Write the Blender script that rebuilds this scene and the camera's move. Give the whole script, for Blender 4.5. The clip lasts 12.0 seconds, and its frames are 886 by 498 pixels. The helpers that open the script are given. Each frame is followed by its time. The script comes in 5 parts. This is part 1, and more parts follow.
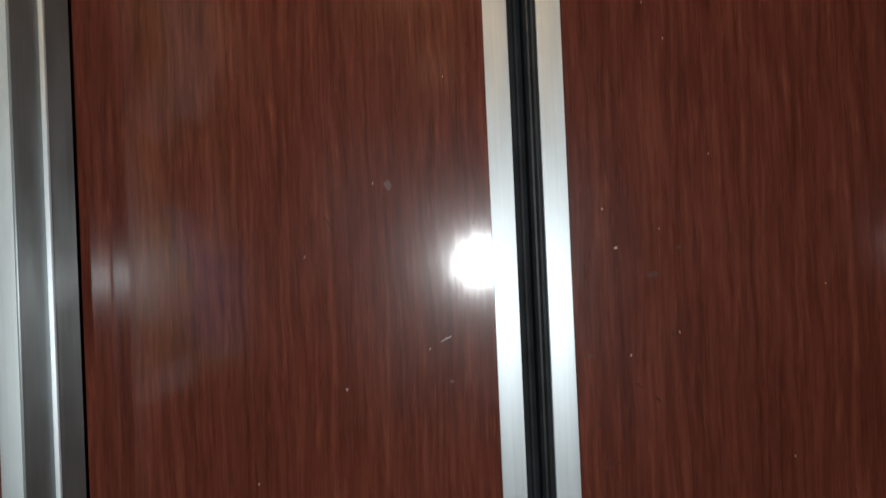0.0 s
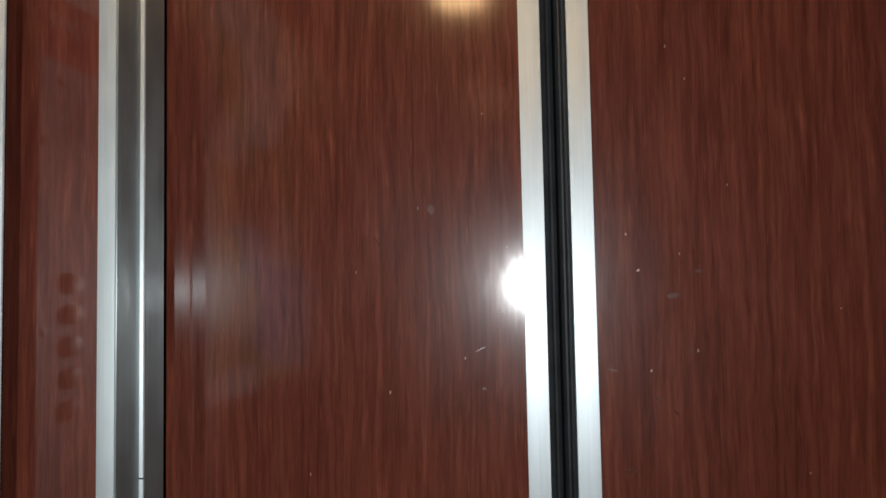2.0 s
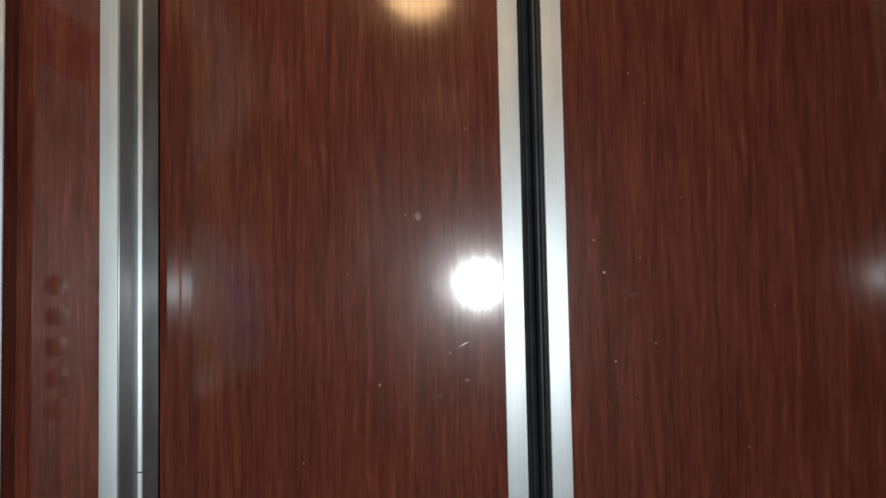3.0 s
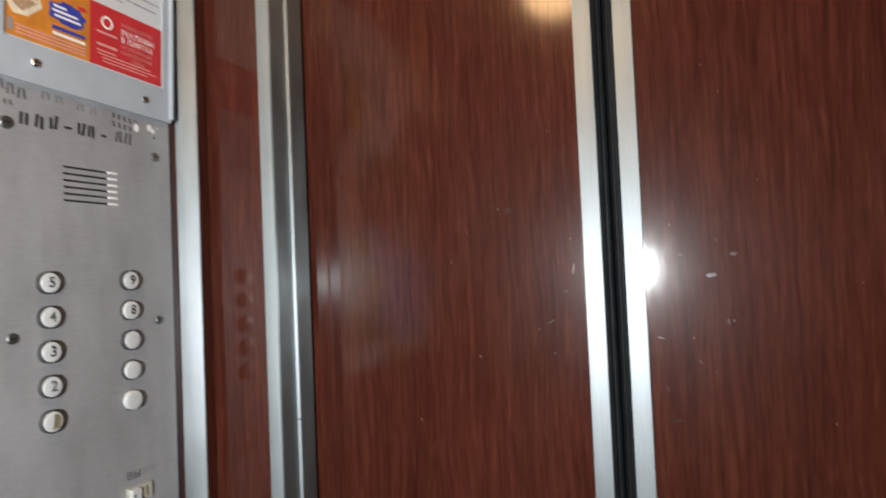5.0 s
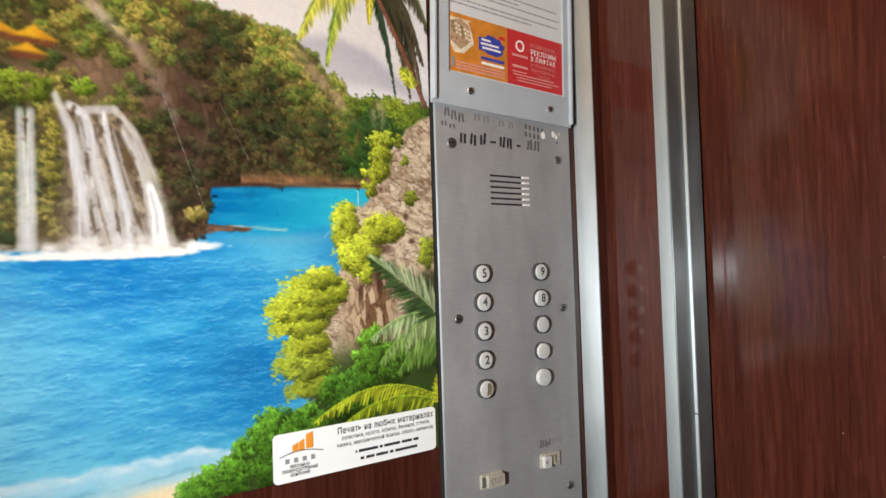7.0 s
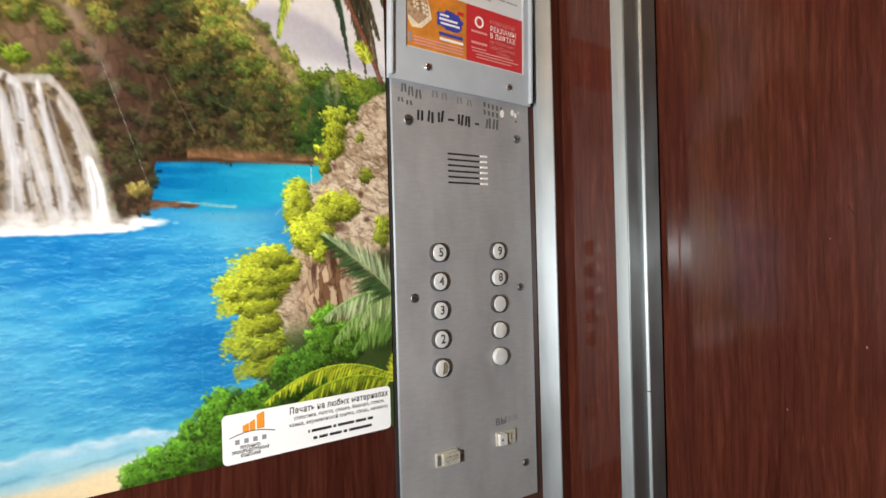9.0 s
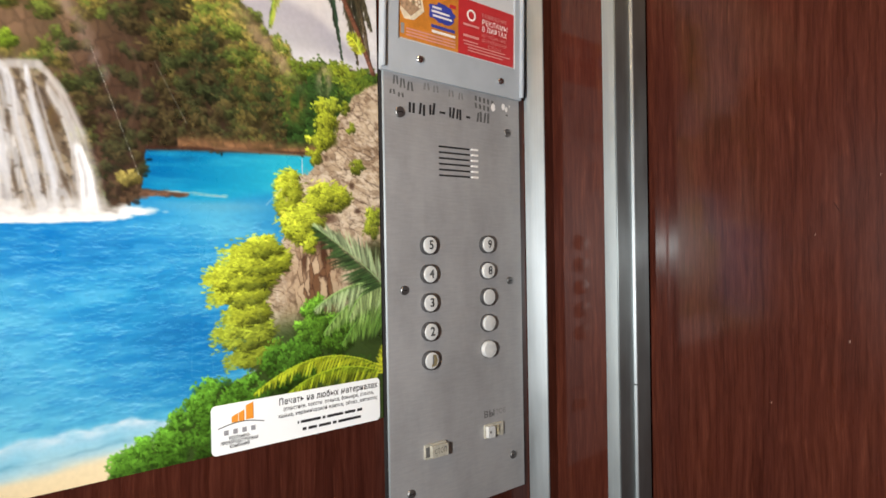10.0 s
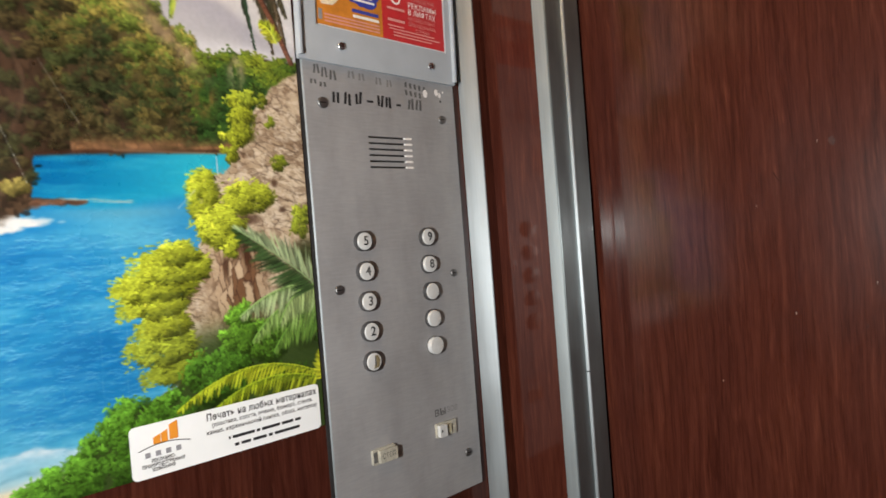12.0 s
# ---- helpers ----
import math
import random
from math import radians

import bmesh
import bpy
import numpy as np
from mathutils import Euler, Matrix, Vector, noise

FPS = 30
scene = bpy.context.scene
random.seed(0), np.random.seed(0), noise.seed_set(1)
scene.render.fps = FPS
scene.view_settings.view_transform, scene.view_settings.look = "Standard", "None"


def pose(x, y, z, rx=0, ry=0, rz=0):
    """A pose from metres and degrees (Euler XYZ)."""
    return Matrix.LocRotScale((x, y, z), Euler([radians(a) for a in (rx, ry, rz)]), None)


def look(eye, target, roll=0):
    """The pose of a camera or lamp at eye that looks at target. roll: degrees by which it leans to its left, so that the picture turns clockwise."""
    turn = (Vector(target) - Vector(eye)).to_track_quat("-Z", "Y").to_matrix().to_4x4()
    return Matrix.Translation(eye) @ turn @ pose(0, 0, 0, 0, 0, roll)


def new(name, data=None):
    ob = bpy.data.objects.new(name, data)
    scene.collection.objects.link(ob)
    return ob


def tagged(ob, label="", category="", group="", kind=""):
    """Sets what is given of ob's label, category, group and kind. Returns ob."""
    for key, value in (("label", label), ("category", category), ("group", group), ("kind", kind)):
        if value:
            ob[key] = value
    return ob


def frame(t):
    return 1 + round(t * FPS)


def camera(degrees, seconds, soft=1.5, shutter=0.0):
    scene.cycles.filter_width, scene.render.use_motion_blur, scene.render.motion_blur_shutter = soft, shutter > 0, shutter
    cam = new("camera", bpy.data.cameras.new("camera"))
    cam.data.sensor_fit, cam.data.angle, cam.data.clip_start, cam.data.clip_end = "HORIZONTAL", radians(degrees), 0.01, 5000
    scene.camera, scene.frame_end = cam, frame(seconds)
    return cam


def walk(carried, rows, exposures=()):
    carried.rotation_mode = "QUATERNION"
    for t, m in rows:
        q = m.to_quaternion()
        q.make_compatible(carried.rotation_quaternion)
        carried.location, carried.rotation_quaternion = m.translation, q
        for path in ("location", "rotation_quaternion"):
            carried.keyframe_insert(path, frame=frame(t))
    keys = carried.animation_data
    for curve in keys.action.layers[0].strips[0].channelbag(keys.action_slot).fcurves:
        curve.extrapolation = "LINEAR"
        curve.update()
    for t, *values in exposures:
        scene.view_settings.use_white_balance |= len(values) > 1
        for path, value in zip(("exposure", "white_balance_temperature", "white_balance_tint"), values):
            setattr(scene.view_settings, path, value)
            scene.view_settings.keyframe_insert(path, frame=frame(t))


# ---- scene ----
# ---------------------------------------------------------------- camera
cam = camera(69.84, 12.0, soft=1.6, shutter=0.25)
PATH = [
    (0, (0.4376, -0.4891, 1.4029), (0.3194, 1.5073, 1.4187), -2.46),
    (0.5, (0.4458, -0.5053, 1.4100), (0.2519, 1.4833, 1.4988), -1.24),
    (1, (0.4566, -0.5296, 1.4017), (0.1590, 1.4470, 1.4674), -1.28),
    (1.5, (0.4671, -0.5379, 1.3989), (0.1829, 1.4408, 1.4635), -1.39),
    (2, (0.4610, -0.5414, 1.3977), (0.1576, 1.4332, 1.4928), -1.06),
    (2.5, (0.4497, -0.5510, 1.3944), (0.1668, 1.4262, 1.4977), -0.30),
    (3, (0.4198, -0.5947, 1.4011), (0.3228, 1.4010, 1.4876), -1.11),
    (3.2, (0.4093, -0.6248, 1.4020), (0.3716, 1.3730, 1.4878), -1.56),
    (4.8, (0.5283, -0.6602, 1.3914), (-0.0297, 1.2604, 1.3923), -2.30),
    (5, (0.5362, -0.6693, 1.3963), (-0.1526, 1.2071, 1.4643), -2.46),
    (5.5, (0.5446, -0.6857, 1.4158), (-0.4870, 1.0182, 1.5963), -2.36),
    (6, (0.5469, -0.6959, 1.4214), (-0.6864, 0.8572, 1.6803), -3.31),
    (6.5, (0.5314, -0.7104, 1.4179), (-0.9305, 0.6427, 1.5959), -2.42),
    (7, (0.5194, -0.7120, 1.4080), (-1.0536, 0.5218, 1.4682), -1.78),
    (8.8, (0.5193, -0.6969, 1.4042), (-0.9942, 0.6105, 1.3995), -1.16),
    (9, (0.5230, -0.6981, 1.4068), (-0.9888, 0.6113, 1.4003), -1.49),
    (9.5, (0.5249, -0.6995, 1.4068), (-0.9675, 0.6317, 1.3872), -1.27),
    (10, (0.5211, -0.7022, 1.4033), (-0.9624, 0.6390, 1.3831), -0.98),
    (10.5, (0.5200, -0.7041, 1.4041), (-0.9535, 0.6480, 1.3802), -0.88),
    (11, (0.5205, -0.6961, 1.4053), (-0.9221, 0.6890, 1.3845), -1.22),
    (11.5, (0.5258, -0.6908, 1.4053), (-0.9164, 0.6946, 1.3799), -1.53),
    (12, (0.5236, -0.6553, 1.3991), (-0.8975, 0.7515, 1.3599), -4.44),
]
EXPOSURES = [(0.0, -0.24, 6150, 8), (0.5, -0.22, 6150, 8), (1.0, -0.05, 6150, 8), (2.5, -0.08, 6150, 8), (3.2, -0.20, 6150, 8), (5.0, -0.06, 6150, 9),
             (5.5, -0.10, 6300, 10), (6.5, -0.14, 6400, 10), (7.2, -0.12, 6400, 10), (9.5, -0.04, 6450, 10), (10.2, -0.05, 6450, 10), (11.0, -0.26, 6500, 10), (12.0, -0.24, 6500, 10)]
walk(cam, [(t, look(eye, target, roll)) for t, eye, target, roll in PATH], EXPOSURES)

# ---------------------------------------------------------------- plan (metres)
WIDTH = 0.952            # cabin, wall to wall at the doors
DEPTH = 1.14             # doors to back wall
TOP = 2.06               # ceiling
MID = WIDTH / 2          # where the two door leaves meet
LINTEL = 1.98
FRONT = -0.066           # face of the laminate beside the doors
# the left wall leans 2.56 degrees out of square; its frame: x out of the wall, y towards the doors, z up
WALL = pose(0, -0.08, 0, 0, 0, -2.564)

# ---------------------------------------------------------------- world and light
world = bpy.data.worlds.new("world")
world.use_nodes = True
world.node_tree.nodes["Background"].inputs["Color"].default_value = (0.02, 0.02, 0.025, 1)
world.node_tree.nodes["Background"].inputs["Strength"].default_value = 0.3
scene.world = world

# fixed stand-in at the cabin's back for the camera's small torch; hot spot shows in the door varnish
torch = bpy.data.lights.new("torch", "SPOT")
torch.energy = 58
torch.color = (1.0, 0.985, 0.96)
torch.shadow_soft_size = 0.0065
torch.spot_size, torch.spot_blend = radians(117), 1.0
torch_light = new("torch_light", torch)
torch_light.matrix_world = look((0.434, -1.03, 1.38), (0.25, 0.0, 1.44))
LAMP_AT = (0.315, -0.70)
LAMP_COLOUR = (1.0, 0.60, 0.27, 1)
LAMP_STRENGTH = 38


# ---------------------------------------------------------------- materials
def material(name):
    m = bpy.data.materials.new(name)
    m.use_nodes = True
    n, l = m.node_tree.nodes, m.node_tree.links
    return m, n, l, n["Principled BSDF"]


def coords(n, l, scale):
    tc, mp = n.new("ShaderNodeTexCoord"), n.new("ShaderNodeMapping")
    mp.inputs["Scale"].default_value = scale
    l.new(tc.outputs["Object"], mp.inputs["Vector"])
    return mp.outputs["Vector"]


def noise_tex(n, l, vec, scale, detail=4, rough=0.55):
    t = n.new("ShaderNodeTexNoise")
    t.inputs["Scale"].default_value = scale
    t.inputs["Detail"].default_value = detail
    t.inputs["Roughness"].default_value = rough
    l.new(vec, t.inputs["Vector"])
    return t.outputs["Fac"]


def ramp(n, l, fac, *stops):
    r = n.new("ShaderNodeValToRGB")
    e = r.color_ramp.elements
    while len(e) < len(stops):
        e.new(0.5)
    for el, (p, c) in zip(e, stops):
        el.position = p
        el.color = (c, c, c, 1) if isinstance(c, (int, float)) else (*c, 1)
    l.new(fac, r.inputs["Fac"])
    return r.outputs["Color"]


def mix(n, l, fac, a, b, mode="MIX"):
    m = n.new("ShaderNodeMix")
    m.data_type, m.blend_type = "RGBA", mode
    for sock, v in ((m.inputs[0], fac), (m.inputs[6], a), (m.inputs[7], b)):
        if hasattr(v, "is_linked"):
            l.new(v, sock)
        else:
            sock.default_value = v if isinstance(v, (int, float)) else (*v, 1)
    return m.outputs[2]


def bump(n, l, height, strength, dist, bsdf):
    b = n.new("ShaderNodeBump")
    b.inputs["Strength"].default_value = strength
    b.inputs["Distance"].default_value = dist
    l.new(height, b.inputs["Height"])
    l.new(b.outputs["Normal"], bsdf.inputs["Normal"])


def laminate_material():
    m, n, l, b = material("mahogany_laminate")
    # the grain wavers a little as it climbs
    wob = n.new("ShaderNodeTexNoise")
    wob.inputs["Scale"].default_value, wob.inputs["Detail"].default_value = 1, 3
    l.new(coords(n, l, (14, 14, 7)), wob.inputs["Vector"])

    def wavering(scale, much):
        sub, mul, add = n.new("ShaderNodeVectorMath"), n.new("ShaderNodeVectorMath"), n.new("ShaderNodeVectorMath")
        sub.operation, mul.operation, add.operation = "SUBTRACT", "MULTIPLY", "ADD"
        sub.inputs[1].default_value = (0.5, 0.5, 0.5)
        mul.inputs[1].default_value = (much, much, 0)
        l.new(wob.outputs["Color"], sub.inputs[0])
        l.new(sub.outputs[0], mul.inputs[0])
        l.new(coords(n, l, scale), add.inputs[0])
        l.new(mul.outputs[0], add.inputs[1])
        return add.outputs[0]
    broad = noise_tex(n, l, wavering((34, 34, 2.2), 0.5), 1, 5, 0.65)
    fine = noise_tex(n, l, wavering((210, 210, 9), 2.6), 1, 4, 0.7)
    hair = noise_tex(n, l, wavering((640, 640, 36), 6.0), 1, 3, 0.65)
    fleck = noise_tex(n, l, wavering((330, 330, 24), 3.0), 1, 2, 0.5)
    c1 = ramp(n, l, broad, (0.25, (0.038, 0.0094, 0.0062)), (0.52, (0.053, 0.0136, 0.0083)), (0.78, (0.071, 0.0194, 0.0110)))
    c2 = ramp(n, l, fine, (0.34, (0.66, 0.62, 0.60)), (0.5, (0.98, 0.98, 0.98)), (0.60, (1.22, 1.28, 1.28)), (0.74, (1.6, 1.75, 1.7)))
    c3 = ramp(n, l, hair, (0.34, 0.70), (0.5, 1.0), (0.68, 1.34))
    col = mix(n, l, 0.9, c1, c2, "MULTIPLY")
    col = mix(n, l, 0.40, col, c3, "MULTIPLY")
    col = mix(n, l, ramp(n, l, fleck, (0.62, 0.0), (0.80, 0.30)), col, (0.15, 0.045, 0.025))
    l.new(col, b.inputs["Base Color"])
    # worn varnish: smears and fine scratches in the gloss
    smear = noise_tex(n, l, coords(n, l, (9, 9, 6)), 1, 6, 0.62)
    streak = noise_tex(n, l, coords(n, l, (300, 300, 40)), 1, 3, 0.6)
    r = mix(n, l, 0.35, ramp(n, l, smear, (0.35, 0.26), (0.68, 0.44)), ramp(n, l, streak, (0.35, 0.26), (0.75, 0.46)))
    l.new(r, b.inputs["Roughness"])
    b.inputs["Specular IOR Level"].default_value = 0.055
    b.inputs["Coat Weight"].default_value = 1.0
    b.inputs["Coat IOR"].default_value = 1.41
    l.new(mix(n, l, 0.3, ramp(n, l, smear, (0.36, 0.085), (0.60, 0.135), (0.74, 0.20)), ramp(n, l, streak, (0.4, 0.09), (0.75, 0.17))), b.inputs["Coat Roughness"])
    bump(n, l, hair, 0.02, 0.0003, b)
    return m


def metal_material(name, colour, rough, brushed=(500, 500, 6), metallic=1.0, grime=0.12, spread=0.0):
    m, n, l, b = material(name)
    fine = noise_tex(n, l, coords(n, l, brushed), 1, 3, 0.6)
    broad = noise_tex(n, l, coords(n, l, (22, 22, 9)), 1, 6, 0.62)
    shade = ramp(n, l, broad, (0.3, 1 - grime), (0.6, 1.0))
    col = mix(n, l, 1.0, colour, shade, "MULTIPLY")
    col = mix(n, l, 0.5, col, ramp(n, l, fine, (0.3, 0.86), (0.7, 1.08)), "MULTIPLY")
    l.new(col, b.inputs["Base Color"])
    b.inputs["Metallic"].default_value = metallic
    l.new(ramp(n, l, mix(n, l, 0.4, broad, fine), (0.3, rough - 0.06), (0.7, rough + 0.08)), b.inputs["Roughness"])
    bump(n, l, fine, 0.06, 0.0003, b)
    if spread:
        # brushed upwards: the gloss spreads sideways
        tan = n.new("ShaderNodeTangent")
        tan.direction_type, tan.axis = "RADIAL", "Z"
        l.new(tan.outputs["Tangent"], b.inputs["Tangent"])
        b.inputs["Anisotropic"].default_value = spread
    return m


def plain_material(name, colour, rough=0.5, wear=0.12, scale=60, metallic=0.0):
    m, n, l, b = material(name)
    t = noise_tex(n, l, coords(n, l, (scale, scale, scale)), 1, 5, 0.6)
    l.new(mix(n, l, 1.0, colour, ramp(n, l, t, (0.3, 1 - wear), (0.65, 1.0)), "MULTIPLY"), b.inputs["Base Color"])
    b.inputs["Roughness"].default_value = rough
    b.inputs["Metallic"].default_value = metallic
    return m


def print_material():
    m, n, l, b = material("mural_print")
    a = n.new("ShaderNodeAttribute")
    a.attribute_name = "ink"
    l.new(a.outputs["Color"], b.inputs["Base Color"])
    t = noise_tex(n, l, coords(n, l, (14, 14, 14)), 1, 6, 0.6)
    l.new(ramp(n, l, t, (0.35, 0.26), (0.65, 0.40)), b.inputs["Roughness"])
    return m


def glow_material(name, colour, strength):
    m, n, l, b = material(name)
    b.inputs["Base Color"].default_value = (0.8, 0.75, 0.65, 1)
    b.inputs["Emission Color"].default_value = colour
    b.inputs["Emission Strength"].default_value = strength
    return m


LAMINATE = laminate_material()
ALUMINIUM = metal_material("brushed_aluminium", (0.49, 0.54, 0.56), 0.56, grime=0.14, metallic=0.78, spread=0.7)
DULL_ALUMINIUM = metal_material("dull_aluminium", (0.335, 0.375, 0.385), 0.6, grime=0.16, metallic=0.72, spread=0.5)
JAMB_STEEL = metal_material("jamb_steel", (0.27, 0.305, 0.31), 0.35, (400, 400, 6), 0.8, 0.22, 0.9)
PANEL_STEEL = metal_material("panel_steel", (0.36, 0.36, 0.365), 0.6, (40, 60, 500), 0.35, 0.20)
FRAME_PAINT = plain_material("frame_paint", (0.38, 0.42, 0.46), 0.38, 0.1, 30)
RUBBER = plain_material("black_rubber", (0.012, 0.014, 0.016), 0.35, 0.5, 40)
DARK = plain_material("dark_cavity", (0.012, 0.010, 0.010), 0.7, 0.3)
PLASTIC = plain_material("white_plastic", (0.57, 0.58, 0.57), 0.35, 0.16, 90)
STAINED = plain_material("yellowed_plastic", (0.50, 0.46, 0.32), 0.4, 0.45, 160)
COLLAR = metal_material("button_collar", (0.16, 0.16, 0.165), 0.42, (300, 300, 300), 0.8, 0.3)
SCREW = metal_material("screw_steel", (0.30, 0.30, 0.30), 0.45, (300, 300, 300), 1.0, 0.4)
CHROME = metal_material("screw_chrome", (0.75, 0.76, 0.78), 0.2, (300, 300, 300), 1.0, 0.3)
PAPER = plain_material("paper", (0.60, 0.62, 0.64), 0.42, 0.05, 25)
STICKER = plain_material("white_vinyl", (0.80, 0.82, 0.82), 0.35, 0.04, 25)
INK = plain_material("black_ink", (0.02, 0.02, 0.022), 0.5, 0.3)
FADED_INK = plain_material("faded_ink", (0.11, 0.11, 0.11), 0.5, 0.5, 400)
GHOST_INK = plain_material("ghost_ink", (0.22, 0.22, 0.22), 0.5, 0.4, 500)
SCORCH = plain_material("scorched_plastic", (0.26, 0.21, 0.11), 0.45, 0.6, 500)
CLEAR = plain_material("yellowed_clear_plastic", (0.44, 0.42, 0.35), 0.3, 0.3, 220)
GREY_INK = plain_material("grey_ink", (0.26, 0.26, 0.28), 0.5, 0.2)
WHITE_INK = plain_material("white_ink", (0.80, 0.78, 0.76), 0.45, 0.08)
PINK_INK = plain_material("pale_red_ink", (0.66, 0.30, 0.28), 0.45, 0.2, 300)
RED = plain_material("red_print", (0.52, 0.030, 0.035), 0.4, 0.12, 40)
ORANGE = plain_material("orange_print", (0.62, 0.23, 0.03), 0.4, 0.35, 70)
BLUE = plain_material("blue_print", (0.04, 0.06, 0.38), 0.4, 0.3, 120)
BEIGE = plain_material("beige_print", (0.50, 0.33, 0.20), 0.4, 0.6, 260)
CREAM = plain_material("cream_print", (0.80, 0.70, 0.52), 0.4, 0.3, 200)
AMBER = plain_material("amber_print", (0.72, 0.27, 0.03), 0.4, 0.1)
FLOORING = plain_material("grey_linoleum", (0.13, 0.12, 0.11), 0.5, 0.5, 25)
CEILING = plain_material("ceiling_paint", (0.55, 0.53, 0.49), 0.6, 0.15, 12)
MURAL_PRINT = print_material()
GLOW = glow_material("lamp_glow", LAMP_COLOUR, LAMP_STRENGTH)


# ---------------------------------------------------------------- mesh tools
def box(bm, x0, x1, y0, y1, z0, z1, bevel=0.0, seg=2):
    m = Matrix.LocRotScale(((x0 + x1) / 2, (y0 + y1) / 2, (z0 + z1) / 2), None, (x1 - x0, y1 - y0, z1 - z0))
    vs = bmesh.ops.create_cube(bm, size=1, matrix=m)["verts"]
    if bevel:
        es = list({e for v in vs for e in v.link_edges})
        bmesh.ops.bevel(bm, geom=es, offset=bevel, segments=seg, affect="EDGES", profile=0.6)
    return bm


def disc(bm, centre, r, x0, x1, seg=32, bevel=0.0, squash=1.0):
    """A short cylinder along x, from x0 to x1, centre (y, z)."""
    m = pose((x0 + x1) / 2, centre[0], centre[1], 0, 90, 0) @ Matrix.Diagonal((squash, 1, 1, 1))
    vs = bmesh.ops.create_cone(bm, cap_ends=True, segments=seg, radius1=r, radius2=r, depth=x1 - x0, matrix=m)["verts"]
    if bevel:
        top = [e for e in {e for v in vs for e in v.link_edges} if all(v.co.x > (x0 + x1) / 2 for v in e.verts)]
        bmesh.ops.bevel(bm, geom=top, offset=bevel, segments=3, affect="EDGES", profile=0.5)
    return bm


def ring(bm, centre, r_in, r_out, x0, x1, seg=32):
    loops = []
    for r, x in ((r_in, x0), (r_out, x0), (r_out, x1), (r_in, x1)):
        loops.append([bm.verts.new((x, centre[0] + r * math.cos(2 * math.pi * k / seg), centre[1] + r * math.sin(2 * math.pi * k / seg))) for k in range(seg)])
    for a in range(4):
        p, q = loops[a], loops[(a + 1) % 4]
        for k in range(seg):
            bm.faces.new((p[k], p[(k + 1) % seg], q[(k + 1) % seg], q[k]))
    return bm


def extrude_profile(bm, outline, z0, z1):
    """A closed outline of (x, y) points, drawn up from z0 to z1."""
    lo = [bm.verts.new((x, y, z0)) for x, y in outline]
    hi = [bm.verts.new((x, y, z1)) for x, y in outline]
    k = len(outline)
    for a in range(k):
        bm.faces.new((lo[a], lo[(a + 1) % k], hi[(a + 1) % k], hi[a]))
    bm.faces.new(lo[::-1])
    bm.faces.new(hi)
    return bm


def slab(bm, outline, x0, x1):
    """A closed outline of (y, z) points, x0 to x1 thick."""
    a = [bm.verts.new((x0, y, z)) for y, z in outline]
    b = [bm.verts.new((x1, y, z)) for y, z in outline]
    k = len(outline)
    for i in range(k):
        bm.faces.new((a[i], a[(i + 1) % k], b[(i + 1) % k], b[i]))
    bm.faces.new(a[::-1])
    bm.faces.new(b)
    return bm


def rounded(y0, y1, z0, z1, r, seg=5):
    pts = []
    for cy, cz, a0 in ((y1 - r, z1 - r, 0), (y0 + r, z1 - r, 90), (y0 + r, z0 + r, 180), (y1 - r, z0 + r, 270)):
        for k in range(seg + 1):
            a = radians(a0 + 90 * k / seg)
            pts.append((cy + r * math.cos(a), cz + r * math.sin(a)))
    return pts


BASES = {}


def thing(name, label, category, base=(0, 0, 0), frame_m=None, kind="", group="", turn=0.0):
    """An Empty at base in the frame; parts are written in the frame's own metres."""
    ob = new(name)
    ob.matrix_world = (frame_m or Matrix()) @ Matrix.Translation(base) @ pose(0, 0, 0, turn, 0, 0)
    BASES[ob.name] = Vector(base)
    return tagged(ob, label, category, group, kind)


def finish(bm, smooth=True):
    bmesh.ops.recalc_face_normals(bm, faces=bm.faces)
    me = bpy.data.meshes.new("mesh")
    bm.to_mesh(me)
    bm.free()
    if smooth:
        me.shade_smooth()
        me.set_sharp_from_angle(angle=radians(24))
    return me


def part(name, bm, mat, parent, label=""):
    base = BASES[parent.name]
    bmesh.ops.translate(bm, verts=bm.verts, vec=-base)
    me = finish(bm)
    me.name = name
    me.materials.append(mat)
    ob = new(name, me)
    ob.parent = parent
    BASES[ob.name] = base
    return tagged(ob, label)


def solid(name, bm, mat, label, category, kind="structure", frame_m=None):
    me = finish(bm)
    me.name = name
    me.materials.append(mat)
    ob = new(name, me)
    if frame_m:
        ob.matrix_world = frame_m
    BASES[ob.name] = Vector((0, 0, 0))
    return tagged(ob, label, category, "", kind)


